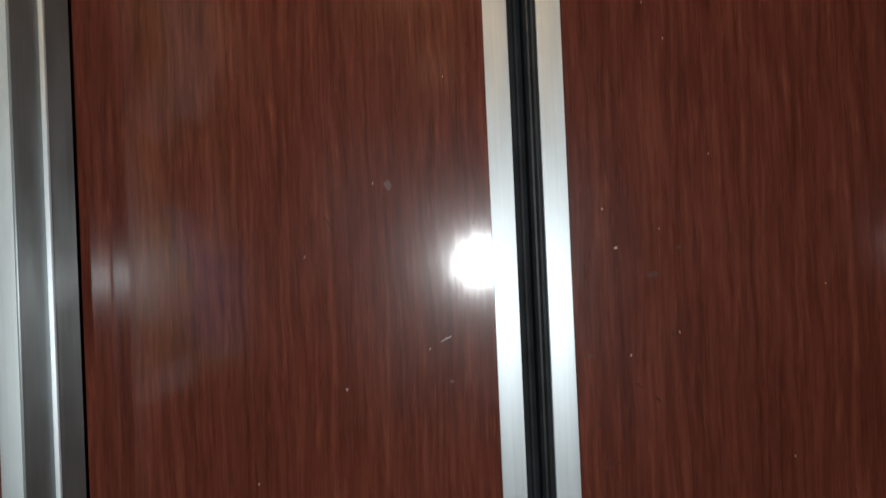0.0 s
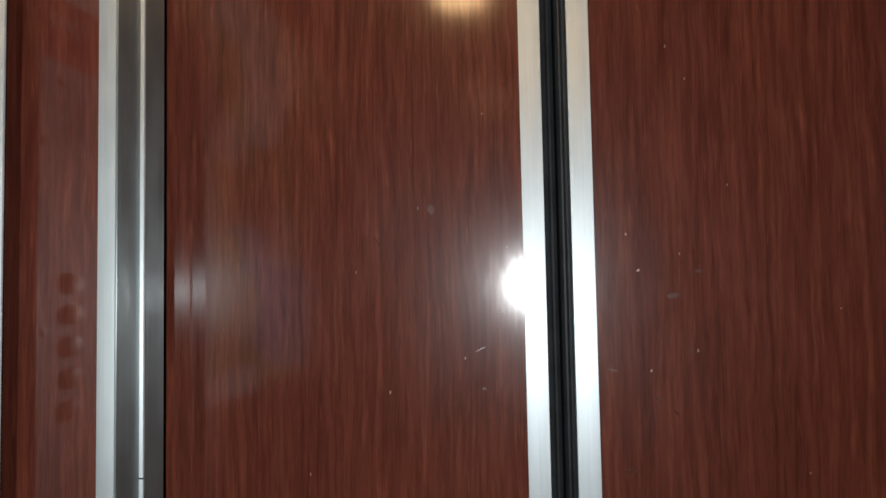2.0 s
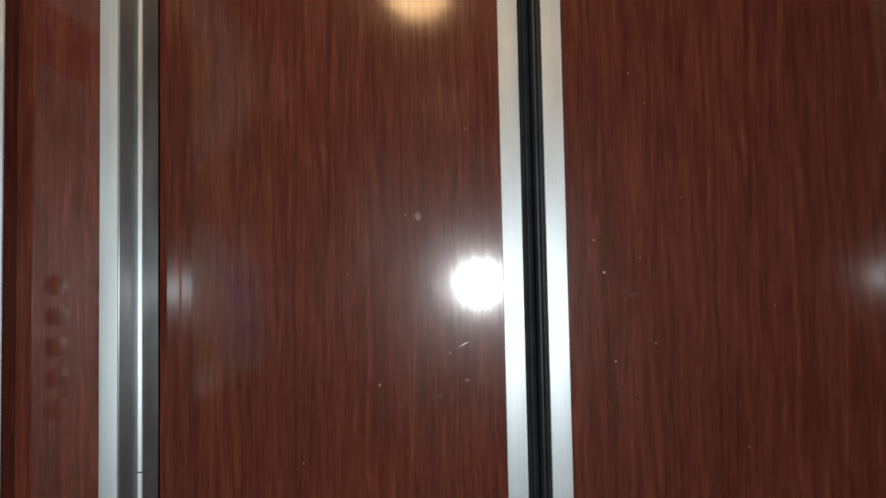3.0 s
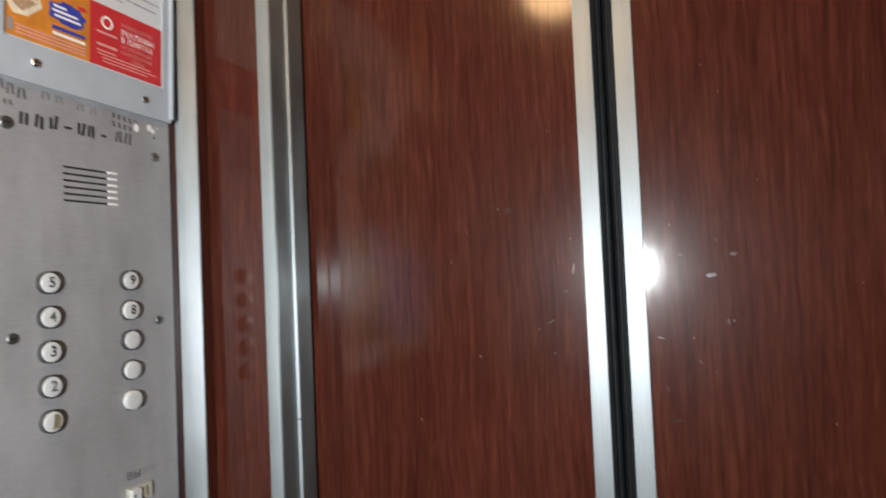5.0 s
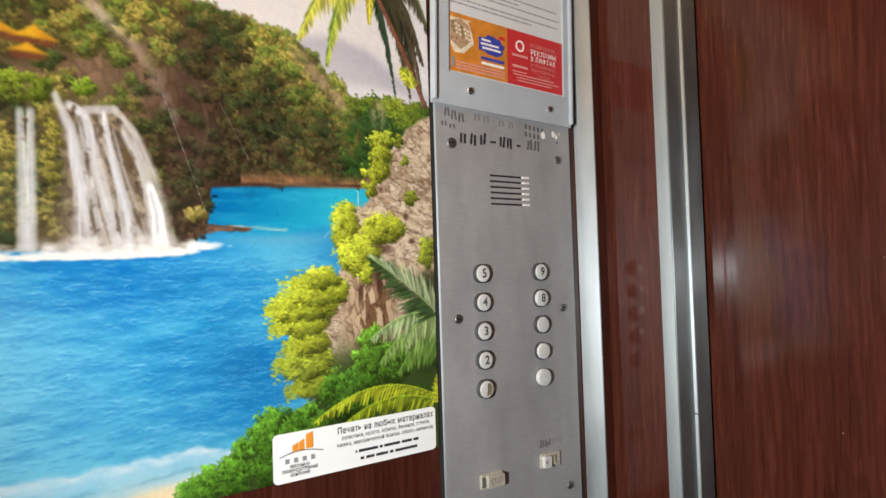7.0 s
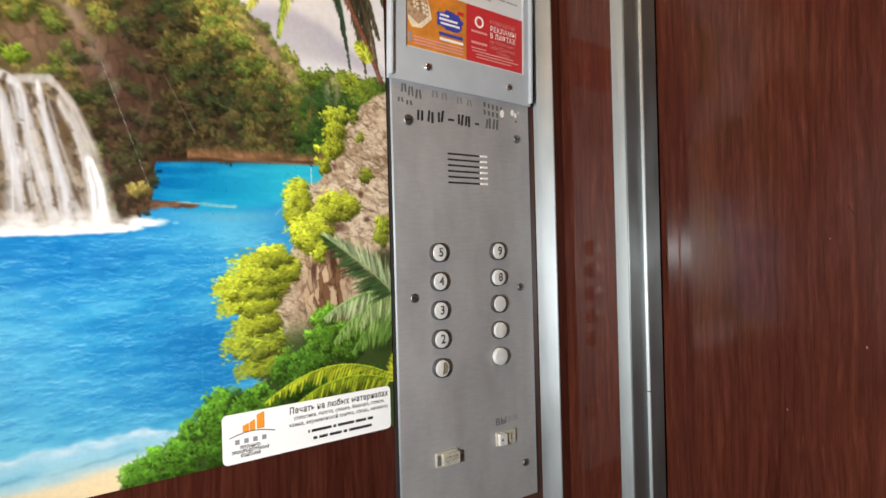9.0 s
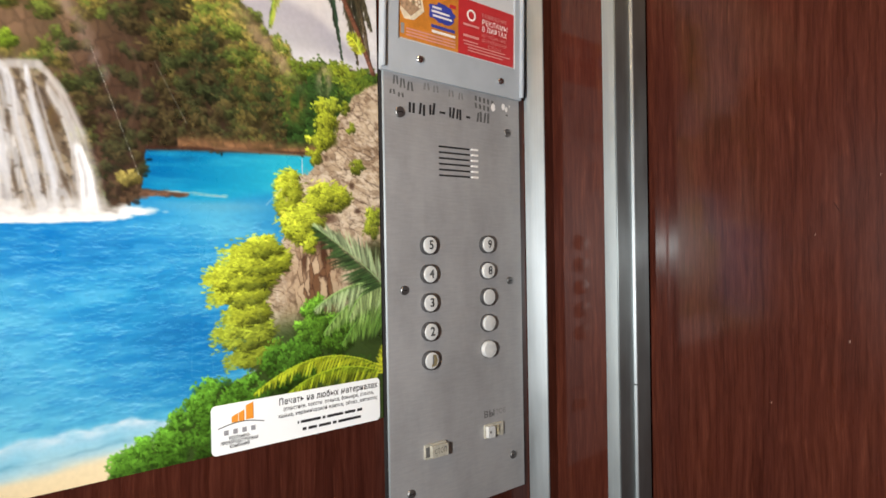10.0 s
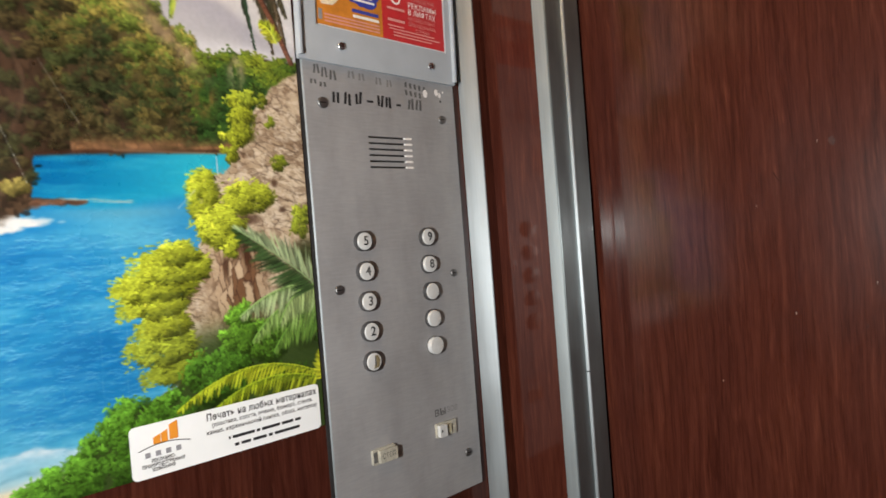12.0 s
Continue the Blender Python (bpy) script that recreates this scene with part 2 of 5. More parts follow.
def lettering(text, size, at, mat, parent, name="lettering", align="LEFT", bold=0.0, label="", stretch=1.0, turn=0.0, width=0.0):
    """Writing on the left wall's frame, at = (out, along, up)."""
    cu = bpy.data.curves.new(name, "FONT")
    cu.body, cu.size, cu.align_x, cu.align_y, cu.offset, cu.resolution_u, cu.space_character = text, size, align, "CENTER", bold, 4, 1.12
    tmp = new("tmp_writing", cu)
    dg = bpy.context.evaluated_depsgraph_get()
    me = bpy.data.meshes.new_from_object(tmp.evaluated_get(dg))
    bpy.data.objects.remove(tmp)
    if width:
        xs = [v.co.x for v in me.vertices]
        stretch = width / (max(xs) - min(xs))
    turned = Matrix(((0, 0, 1, at[0]), (1, 0, 0, at[1]), (0, 1, 0, at[2]), (0, 0, 0, 1)))
    me.transform(turned @ pose(0, 0, 0, 0, 0, turn) @ Matrix.Diagonal((stretch, 1, 1, 1)))
    me.transform(Matrix.Translation(-BASES[parent.name]))
    me.name = name
    me.materials.clear()
    me.materials.append(mat)
    ob = new(name, me)
    ob.parent = parent
    return tagged(ob, label)


# ---------------------------------------------------------------- structure
solid("floor", box(bmesh.new(), -0.12, WIDTH + 0.06, -DEPTH - 0.06, 0.10, -0.05, 0), FLOORING, "worn dark grey linoleum lift floor", "floor")
solid("ceiling", box(bmesh.new(), -0.12, WIDTH + 0.06, -DEPTH - 0.06, 0.10, TOP, TOP + 0.04), CEILING, "off-white painted lift cabin ceiling", "ceiling")
solid("wall_west", box(bmesh.new(), -0.034, -0.0045, -1.10, 0.012, 0, TOP), LAMINATE, "reddish mahogany laminate side wall of the lift", "wall", frame_m=WALL)
solid("wall_east", box(bmesh.new(), WIDTH, WIDTH + 0.03, -DEPTH, FRONT + 0.02, 0, TOP), LAMINATE, "reddish mahogany laminate side wall of the lift", "wall")
solid("wall_south", box(bmesh.new(), -0.08, WIDTH + 0.03, -DEPTH - 0.03, -DEPTH, 0, TOP), LAMINATE, "reddish mahogany laminate back wall of the lift", "wall")


def front_strip(mirrored):
    """The narrow wall beside the doors, its aluminium edging and the door jamb."""
    def x(v):
        return WIDTH - v if mirrored else v

    def b(bm, x0, x1, *rest, **kw):
        return box(bm, min(x(x0), x(x1)), max(x(x0), x(x1)), *rest, **kw)
    solid("wall_north", b(bmesh.new(), -0.03, 0.1045, FRONT, -0.02, 0, TOP), LAMINATE, "narrow mahogany laminate wall beside the lift doors", "wall")
    # corner post: a folded aluminium cover with soft edges
    solid("corner_trim", b(bmesh.new(), -0.0038, 0.0268, -0.0860, -0.0836, 0, TOP, bevel=0.0006), ALUMINIUM, "brushed aluminium cover strip in the cabin corner", "trim")
    solid("corner_post", b(bmesh.new(), -0.0036, 0.0256, -0.0835, FRONT - 0.0001, 0, TOP), LAMINATE, "mahogany laminate post in the cabin corner", "trim")
    solid("edge_trim", b(bmesh.new(), 0.1015, 0.1175, -0.0705, FRONT + 0.03, 0, LINTEL + 0.03, bevel=0.0008), DULL_ALUMINIUM, "flat aluminium edging strip beside the door opening", "trim")
    jamb = thing("door_jamb", "grey steel door jamb with a bright raised edge", "door jamb", (x(0.11), -0.04, 0), kind="structure")
    part("jamb_face", b(bmesh.new(), 0.106, 0.1186, -0.0692, -0.035, 0, LINTEL), JAMB_STEEL, jamb)
    part("jamb_face", b(bmesh.new(), 0.106, 0.1214, -0.0362, -0.0086, 0, LINTEL), JAMB_STEEL, jamb)
    part("jamb_edge", b(bmesh.new(), 0.1150, 0.1220, -0.0394, -0.0364, 0, LINTEL, bevel=0.0007), ALUMINIUM, jamb, "bright aluminium edge")
    part("notch", b(bmesh.new(), 0.1152, 0.1221, -0.0396, -0.0380, 1.2325, 1.2338), DARK, jamb, "dark notch in the bright edge")
    solid("shaft_side", b(bmesh.new(), -0.03, 0.095, 0.034, 0.06, 0, TOP), DARK, "dark door pocket behind the jamb", "wall")


front_strip(False)
front_strip(True)
solid("lintel", box(bmesh.new(), 0.1046, WIDTH - 0.1046, FRONT, -0.02, LINTEL + 0.0301, TOP), LAMINATE, "mahogany laminate panel over the lift doors", "wall")
solid("door_sill", box(bmesh.new(), 0.1, WIDTH - 0.1, -0.06, 0.05, -0.004, 0.004, bevel=0.001), ALUMINIUM, "ribbed aluminium door sill", "sill")
solid("shaft_wall", box(bmesh.new(), -0.05, WIDTH + 0.05, 0.07, 0.09, 0, TOP), DARK, "dark landing side behind the doors", "wall")


def door_leaf(name, mirrored):
    def x(v):
        return WIDTH - v if mirrored else v

    def b(bm, x0, x1, *rest, **kw):
        return box(bm, min(x(x0), x(x1)), max(x(x0), x(x1)), *rest, **kw)
    leaf = thing(name, "closed sliding lift door leaf in glossy mahogany laminate", "lift door", (x(0.28), 0.0, 0.004), kind="structure")
    part("door_panel", b(bmesh.new(), 0.100, 0.4470, 0.0, 0.028, 0.004, LINTEL + 0.04), LAMINATE, leaf)
    part("edge_strip", b(bmesh.new(), 0.4466, 0.4650, -0.0055, 0.0285, 0.004, LINTEL + 0.04, bevel=0.0009), ALUMINIUM, leaf, "flat brushed aluminium edge strip")
    # rubber buffer: two soft ribs with a groove between them
    outline = [(0.4648, 0.028), (0.4648, 0.000), (0.4656, -0.0022), (0.4672, -0.0034), (0.4688, -0.0026), (0.4697, -0.0002),
               (0.4706, 0.0016), (0.4720, 0.0020), (0.4736, 0.0006), (0.4748, -0.0012), (0.4755, 0.0022), (0.47575, 0.028)]
    part("rubber_seal", extrude_profile(bmesh.new(), [(x(px), py) for px, py in outline], 0.006, LINTEL + 0.035), RUBBER, leaf, "black rubber meeting seal")
    return leaf


door_leaf("door_1", False)
door_leaf("door_2", True)

# ---------------------------------------------------------------- ceiling lamp
lamp = thing("ceiling_lamp", "round warm-white ceiling lamp with a metal rim", "ceiling lamp", (LAMP_AT[0], LAMP_AT[1], TOP))


def lamp_disc(r0, r1, z0, z1):
    bm = bmesh.new()
    bmesh.ops.create_cone(bm, cap_ends=True, segments=40, radius1=r0, radius2=r1, depth=z1 - z0, matrix=pose(LAMP_AT[0], LAMP_AT[1], (z0 + z1) / 2))
    return bm


part("rim", lamp_disc(0.072, 0.082, TOP - 0.012, TOP), ALUMINIUM, lamp)
dome = bmesh.new()
bmesh.ops.create_uvsphere(dome, u_segments=32, v_segments=16, radius=0.068, matrix=pose(LAMP_AT[0], LAMP_AT[1], TOP - 0.060) @ Matrix.Diagonal((1, 1, 0.85, 1)))
part("diffuser", dome, GLOW, lamp, "glowing warm glass dome")

# ---------------------------------------------------------------- mural on the left wall
MURAL_U0, MURAL_U1, MURAL_Z0, MURAL_Z1, DOT = -0.98, -0.2280, 1.222, 1.90, 0.0009


class Painter:
    """A printed picture, built up dab by dab; along and up in metres on the wall."""

    def __init__(self, seed):
        self.w, self.h = int((MURAL_U1 - MURAL_U0) / DOT), int((MURAL_Z1 - MURAL_Z0) / DOT)
        self.rng = np.random.default_rng(seed)
        self.u, self.z = np.meshgrid(MURAL_U0 + DOT * (np.arange(self.w) + 0.5), MURAL_Z1 - DOT * (np.arange(self.h) + 0.5))
        self.c = np.zeros((self.h, self.w, 3))

    def grain(self, du, dz, octaves=4, gain=0.55):
        """Cloudy noise from 0 to 1, with features of du by dz metres."""
        total, amp, norm = np.zeros((self.h, self.w)), 1.0, 0.0
        for _ in range(octaves):
            nu, nz = int((MURAL_U1 - MURAL_U0) / du) + 3, int((MURAL_Z1 - MURAL_Z0) / dz) + 3
            g = self.rng.random((nz, nu))
            x, y = (self.u - MURAL_U0) / du, (MURAL_Z1 - self.z) / dz
            i, j = np.floor(x).astype(int), np.floor(y).astype(int)
            fx, fy = x - i, y - j
            fx, fy = fx * fx * (3 - 2 * fx), fy * fy * (3 - 2 * fy)
            total += amp * ((g[j, i] * (1 - fx) + g[j, i + 1] * fx) * (1 - fy) + (g[j + 1, i] * (1 - fx) + g[j + 1, i + 1] * fx) * fy)
            norm += amp
            amp, du, dz = amp * gain, max(du / 2, DOT), max(dz / 2, DOT)
        return np.clip(0.5 + (total / norm - 0.5) * 1.7, 0, 1)

    def cells(self, du, dz):
        """Broken stone: a tone for each block, and how near its joint is (0 in the joint)."""
        nu, nz = int((MURAL_U1 - MURAL_U0) / du) + 4, int((MURAL_Z1 - MURAL_Z0) / dz) + 4
        ju, jz, tone = self.rng.random((nz, nu)), self.rng.random((nz, nu)), self.rng.random((nz, nu))
        wob = (self.grain(0.012, 0.012, 3) - 0.5) * 0.7
        x, y = (self.u - MURAL_U0) / du + 1 + wob, (MURAL_Z1 - self.z) / dz + 1 + wob
        i, j = np.clip(np.floor(x).astype(int), 1, nu - 2), np.clip(np.floor(y).astype(int), 1, nz - 2)
        best, second, val = np.full(x.shape, 9.0), np.full(x.shape, 9.0), np.zeros(x.shape)
        for a in (-1, 0, 1):
            for b in (-1, 0, 1):
                d = np.hypot(i + a + ju[j + b, i + a] - x, j + b + jz[j + b, i + a] - y)
                nearer = d < best
                second = np.where(nearer, best, np.minimum(second, d))
                val = np.where(nearer, tone[j + b, i + a], val)
                best = np.where(nearer, d, best)
        return val, second - best

    def soften(self, mask, times=1):
        """The print's own softness, where the mask says."""
        m = np.clip(mask, 0, 1)[..., None]
        for _ in range(times):
            b = self.c
            for axis in (0, 1):
                b = (np.roll(b, 1, axis) + 2 * b + np.roll(b, -1, axis)) / 4
            b[0], b[-1], b[:, 0], b[:, -1] = self.c[0], self.c[-1], self.c[:, 0], self.c[:, -1]
            self.c = self.c * (1 - m) + b * m

    def lay(self, mask, colour):
        m = np.clip(mask, 0, 1)[..., None]
        self.c = self.c * (1 - m) + np.asarray(colour, float) * m

    def dab(self, u, z, a, b, turn, colour, alpha=1.0, edge=3.0):
        r = max(a, b) + DOT
        x0, x1 = int((u - r - MURAL_U0) / DOT), int((u + r - MURAL_U0) / DOT) + 2
        y0, y1 = int((MURAL_Z1 - z - r) / DOT), int((MURAL_Z1 - z + r) / DOT) + 2
        x0, y0, x1, y1 = max(x0, 0), max(y0, 0), min(x1, self.w), min(y1, self.h)
        if x1 <= x0 or y1 <= y0:
            return
        du, dz = self.u[y0:y1, x0:x1] - u, self.z[y0:y1, x0:x1] - z
        p, q = du * math.cos(turn) + dz * math.sin(turn), dz * math.cos(turn) - du * math.sin(turn)
        m = (np.clip((1 - (p / a) ** 2 - (q / b) ** 2) * edge, 0, 1) * alpha)[..., None]
        w = self.c[y0:y1, x0:x1]
        self.c[y0:y1, x0:x1] = w * (1 - m) + np.asarray(colour, float) * m

    def clump(self, u, z, size, colour, leaf=0.0022, n=12, dark=0.5, lean=0.0):
        """A tuft: a shaded heart, then many small leaves, lightest at the upper left; lean: turns the leaves level."""
        rng = self.rng
        colour = np.asarray(colour, float)
        self.dab(u + size * 0.15, z - size * 0.25, size * 0.95, size * 0.8, 0, colour * dark, 0.75, 1.1)
        for k in range(n):
            t = k / n
            lu, lz = rng.normal(0, 0.46), (t - 0.5) * 1.25 + rng.normal(0, 0.22)
            shade = 0.52 + 0.62 * t - 0.16 * lu + rng.normal(0, 0.10)
            turn = rng.normal(0.2, 0.4) if rng.random() < lean else rng.uniform(0, 3.1)
            slim = (0.20, 0.36) if lean > 0.6 else (0.4, 0.8)
            self.dab(u + lu * size, z + lz * size, leaf * rng.uniform(0.8, 1.7), leaf * rng.uniform(*slim), turn, np.clip(colour * shade, 0, 250), 0.85, 1.8)

    def mound(self, u, z, wide, high, colour, n, size=(0.006, 0.010), leaf=0.0018, lean=0.0, dark=0.5):
        """Tufts heaped into one rounded mass, back to front, lit from the upper left."""
        rng = self.rng
        spots = []
        while len(spots) < n:
            a, b = rng.uniform(-1, 1), rng.uniform(-1, 1)
            if a * a + b * b < 1:
                spots.append((b, a))
        for b, a in sorted(spots, reverse=True):
            lit = 0.92 + 0.20 * b - 0.14 * a + rng.normal(0, 0.07)
            self.clump(u + a * wide, z + b * high, rng.uniform(*size), np.asarray(colour, float) * lit, leaf, 20, dark, lean)

    def along(self, points, count):
        """Points evenly spaced on a soft curve through the corners given."""
        pts = np.asarray(points, float)
        k = np.linspace(0, len(pts) - 1, count)
        x, y = np.interp(k, range(len(pts)), pts[:, 0]), np.interp(k, range(len(pts)), pts[:, 1])
        w = max(3, count // (2 * len(pts))) | 1
        ker = np.hanning(w + 2)[1:-1]
        ker /= ker.sum()
        pad = w // 2
        return np.convolve(np.pad(x, pad, "edge"), ker, "valid"), np.convolve(np.pad(y, pad, "edge"), ker, "valid")

    def stream(self, points, w0, w1, colour, alpha=0.4, count=90):
        """Falling water: a soft white band with finer threads in it."""
        rng = self.rng
        xs, ys = self.along(points, count)
        for k in range(count):
            t = k / count
            w = w0 + (w1 - w0) * t
            self.dab(xs[k] + rng.normal(0, w * 0.10), ys[k], w, 0.0042, 0, np.asarray(colour, float) * rng.uniform(0.97, 1.02), alpha, 0.9)
        for _ in range(7):
            off, tone = rng.uniform(-0.75, 0.75), rng.choice((0.78, 0.86, 1.05))
            a, b = sorted(rng.uniform(0, 1, 2))
            for k in range(int(a * count), int(b * count)):
                w = w0 + (w1 - w0) * k / count
                self.dab(xs[k] + off * w, ys[k], 0.0009, 0.0040, 0, np.clip(np.asarray(colour, float) * tone, 0, 246), 0.22, 1.0)

    def frond(self, p0, p1, p2, leaf, upper, under, hang=0.5, count=56, spread=1.0, taper=0.5):
        """A palm leaf on a bending rib, with leaflets on both sides that hang by their weight."""
        rng = self.rng
        p0, p1, p2 = (np.asarray(q, float) for q in (p0, p1, p2))
        upper, under = np.asarray(upper, float), np.asarray(under, float)
        for k in range(count):
            t = (k + 0.5) / count
            q = p0 * (1 - t) ** 2 + p1 * 2 * t * (1 - t) + p2 * t * t
            d = (p1 - p0) * (1 - t) + (p2 - p1) * t
            a = math.atan2(d[1], d[0])
            ll = leaf * (0.35 + 0.9 * math.sin(math.pi * min(1.0, 0.15 + 0.85 * t)) ** 0.7) * (1 - taper * t)
            for side, tone in ((1, upper), (-1, under)):
                for _ in range(2):
                    b = a + side * spread * (1 - 0.4 * t) + rng.normal(0, 0.10)
                    dx, dz = (1 - hang) * math.cos(b), (1 - hang) * math.sin(b) - hang
                    b = math.atan2(dz, dx)
                    m = ll * rng.uniform(0.45, 1.2)
                    self.dab(q[0] + m / 2 * math.cos(b), q[1] + m / 2 * math.sin(b), m / 2, 0.0012, b, np.clip(tone * rng.uniform(0.5, 1.3), 0, 248), 0.7, 1.5)
            self.dab(q[0], q[1], 0.0022, 0.0008, a, np.clip((upper + under) * 0.62, 0, 246), 0.75)


def line(xs, pairs):
    a = sorted(pairs)
    return np.interp(xs, [p[0] for p in a], [p[1] for p in a])


def soft(d, w):
    return 1 / (1 + np.exp(-np.clip(d / w, -40, 40)))


def spot(p, u0, z0, wide, high, power=2):
    return np.exp(-(np.abs((p.u - u0) / wide) ** power + np.abs((p.z - z0) / high) ** power))


def paint_sky(p):
    u, z = p.u, p.z
    k = np.clip((z - 1.64) / 0.14, 0, 1)[..., None]
    p.c = np.array([214, 212, 213]) * (1 - k) + np.array([196, 204, 216]) * k
    p.lay(np.clip(spot(p, -0.345, 1.742, 0.040, 0.016) + spot(p, -0.31, 1.722, 0.022, 0.010) + spot(p, -0.40, 1.775, 0.05, 0.012), 0, 1) * 0.75, (140, 180, 220))
    p.lay(0.6 * np.clip(p.grain(0.16, 0.05, 3) * 2.0 - 0.6, 0, 1), (220, 218, 217))
    far = line(u, ((-1, 1.60), (-0.40, 1.618), (-0.365, 1.630), (-0.335, 1.634), (-0.305, 1.628), (-0.28, 1.612), (-0.25, 1.596), (-0.2, 1.585)))
    p.lay(soft(far - z + (p.grain(0.02, 0.02) - 0.5) * 0.004, 0.0022) * 0.9, (172, 170, 182))
    p.lay(soft(far - z - 0.022, 0.008) * 0.75, (192, 192, 194))
    p.lay(spot(p, -0.29, 1.583, 0.06, 0.008) * 0.8, (222, 222, 226))


def paint_water(p):
    u, z, rng = p.u, p.z, p.rng
    water = z < 1.4905
    k = np.clip((z - 1.265) / 0.155, 0, 1)[..., None]
    sea = np.array([74, 162, 198]) * (1 - k) + np.array([26, 122, 184]) * k
    left = (np.clip((-0.50 - u) / 0.10, 0, 1) * np.clip((1.42 - z) / 0.05, 0, 1))[..., None]
    sea = sea * (1 - 0.72 * left) + np.array([116, 190, 220]) * 0.72 * left
    for u0, z0, wide, high, tone, much in ((-0.505, 1.405, 0.055, 0.022, (14, 102, 172), 0.8), (-0.42, 1.325, 0.055, 0.040, (20, 106, 170), 0.7), (-0.46, 1.295, 0.06, 0.02, (26, 114, 176), 0.5),
                                           (-0.39, 1.425, 0.060, 0.026, (84, 172, 208), 0.85), (-0.45, 1.365, 0.08, 0.016, (52, 150, 196), 0.5)):
        sea = sea + (np.array(tone) - sea) * (much * spot(p, u0, z0, wide, high))[..., None]
    kk = np.clip((u + 0.455) / 0.12, 0, 1)[..., None]
    lagoon = np.array([6, 98, 156]) * (1 - kk) + np.array([44, 172, 200]) * kk
    low = np.clip((1.462 - z) / 0.018, 0, 1)[..., None]
    lagoon = lagoon * (1 - 0.6 * low) + np.array([30, 160, 196]) * 0.6 * low
    fw = soft(z - 1.4465 - 0.004 * np.sin(u * 50), 0.0022)[..., None]
    sea = sea * (1 - fw) + lagoon * fw
    p.c[water] = sea[water]
    p.lay(spot(p, -0.422, 1.4785, 0.010, 0.0022) * 0.5, (8, 70, 118))
    p.lay(spot(p, -0.40, 1.485, 0.03, 0.0018) * 0.4, (14, 84, 130))
    p.lay((z > 1.44) * water * np.clip(p.grain(0.03, 0.004, 3) - 0.55, 0, 1) * 0.5, (90, 196, 216))
    # haze under the spit, and slow swells
    p.lay(spot(p, -0.40, 1.4385, 0.055, 0.005) * 0.5, (110, 170, 190))
    open_sea = water * np.clip((1.440 - z) / 0.02, 0, 1)
    swell = p.grain(0.070, 0.013, 4, 0.55)
    p.lay(open_sea * np.clip((swell - 0.52) * 1.2, 0, 0.24), (112, 192, 216))
    p.lay(open_sea * np.clip((0.46 - swell) * 1.2, 0, 0.22), (10, 90, 156))
    ripple = p.grain(0.020, 0.0042, 3, 0.6)
    p.lay(open_sea * np.clip((ripple - 0.62) * 1.0, 0, 0.13), (140, 208, 236))
    p.lay(open_sea * np.clip((0.38 - ripple) * 1.0, 0, 0.14), (10, 84, 160))
    for _ in range(1200):
        cu, cz, ln, tilt = rng.uniform(-0.66, -0.36), rng.uniform(1.272, 1.425), rng.uniform(0.0014, 0.0048), rng.normal(0.02, 0.14)
        for j in range(3):
            p.dab(cu + (j - 1) * ln * 0.8, cz + (j - 1) * ln * 0.8 * tilt + rng.normal(0, 0.0006), ln * 0.7, 0.0007, tilt + rng.normal(0, 0.12), (150, 212, 238), 0.20, 1.1)
        p.dab(cu, cz - 0.0019, ln * 1.6, 0.0011, tilt, (12, 92, 168), 0.15, 1.0)
    # surf and sand
    shore = 1.2635 + 0.0022 * np.sin(u * 34) + (p.grain(0.03, 0.03) - 0.5) * 0.008
    p.lay(soft(shore - z, 0.002) * (z < 1.30) * 0.6, (150, 200, 220))
    p.lay(np.exp(-(np.clip(z - shore, -1, 0) / 0.0075) ** 2 - (np.clip(z - shore, 0, 1) / 0.0022) ** 2) * (0.45 + 0.5 * p.grain(0.012, 0.004)), (200, 218, 228))
    p.lay(np.exp(-((z - shore + 0.016) / 0.0022) ** 2) * 0.7 * p.grain(0.03, 0.004), (62, 132, 168))
    sand = 1.244 + 0.08 * np.clip(-0.47 - u, 0, 0.12) * -1 + (p.grain(0.05, 0.02) - 0.5) * 0.006
    p.lay(soft(sand + 0.007 - z, 0.003) * 0.6, (226, 226, 214))
    p.lay(soft(sand - z, 0.0018), (232, 212, 170))


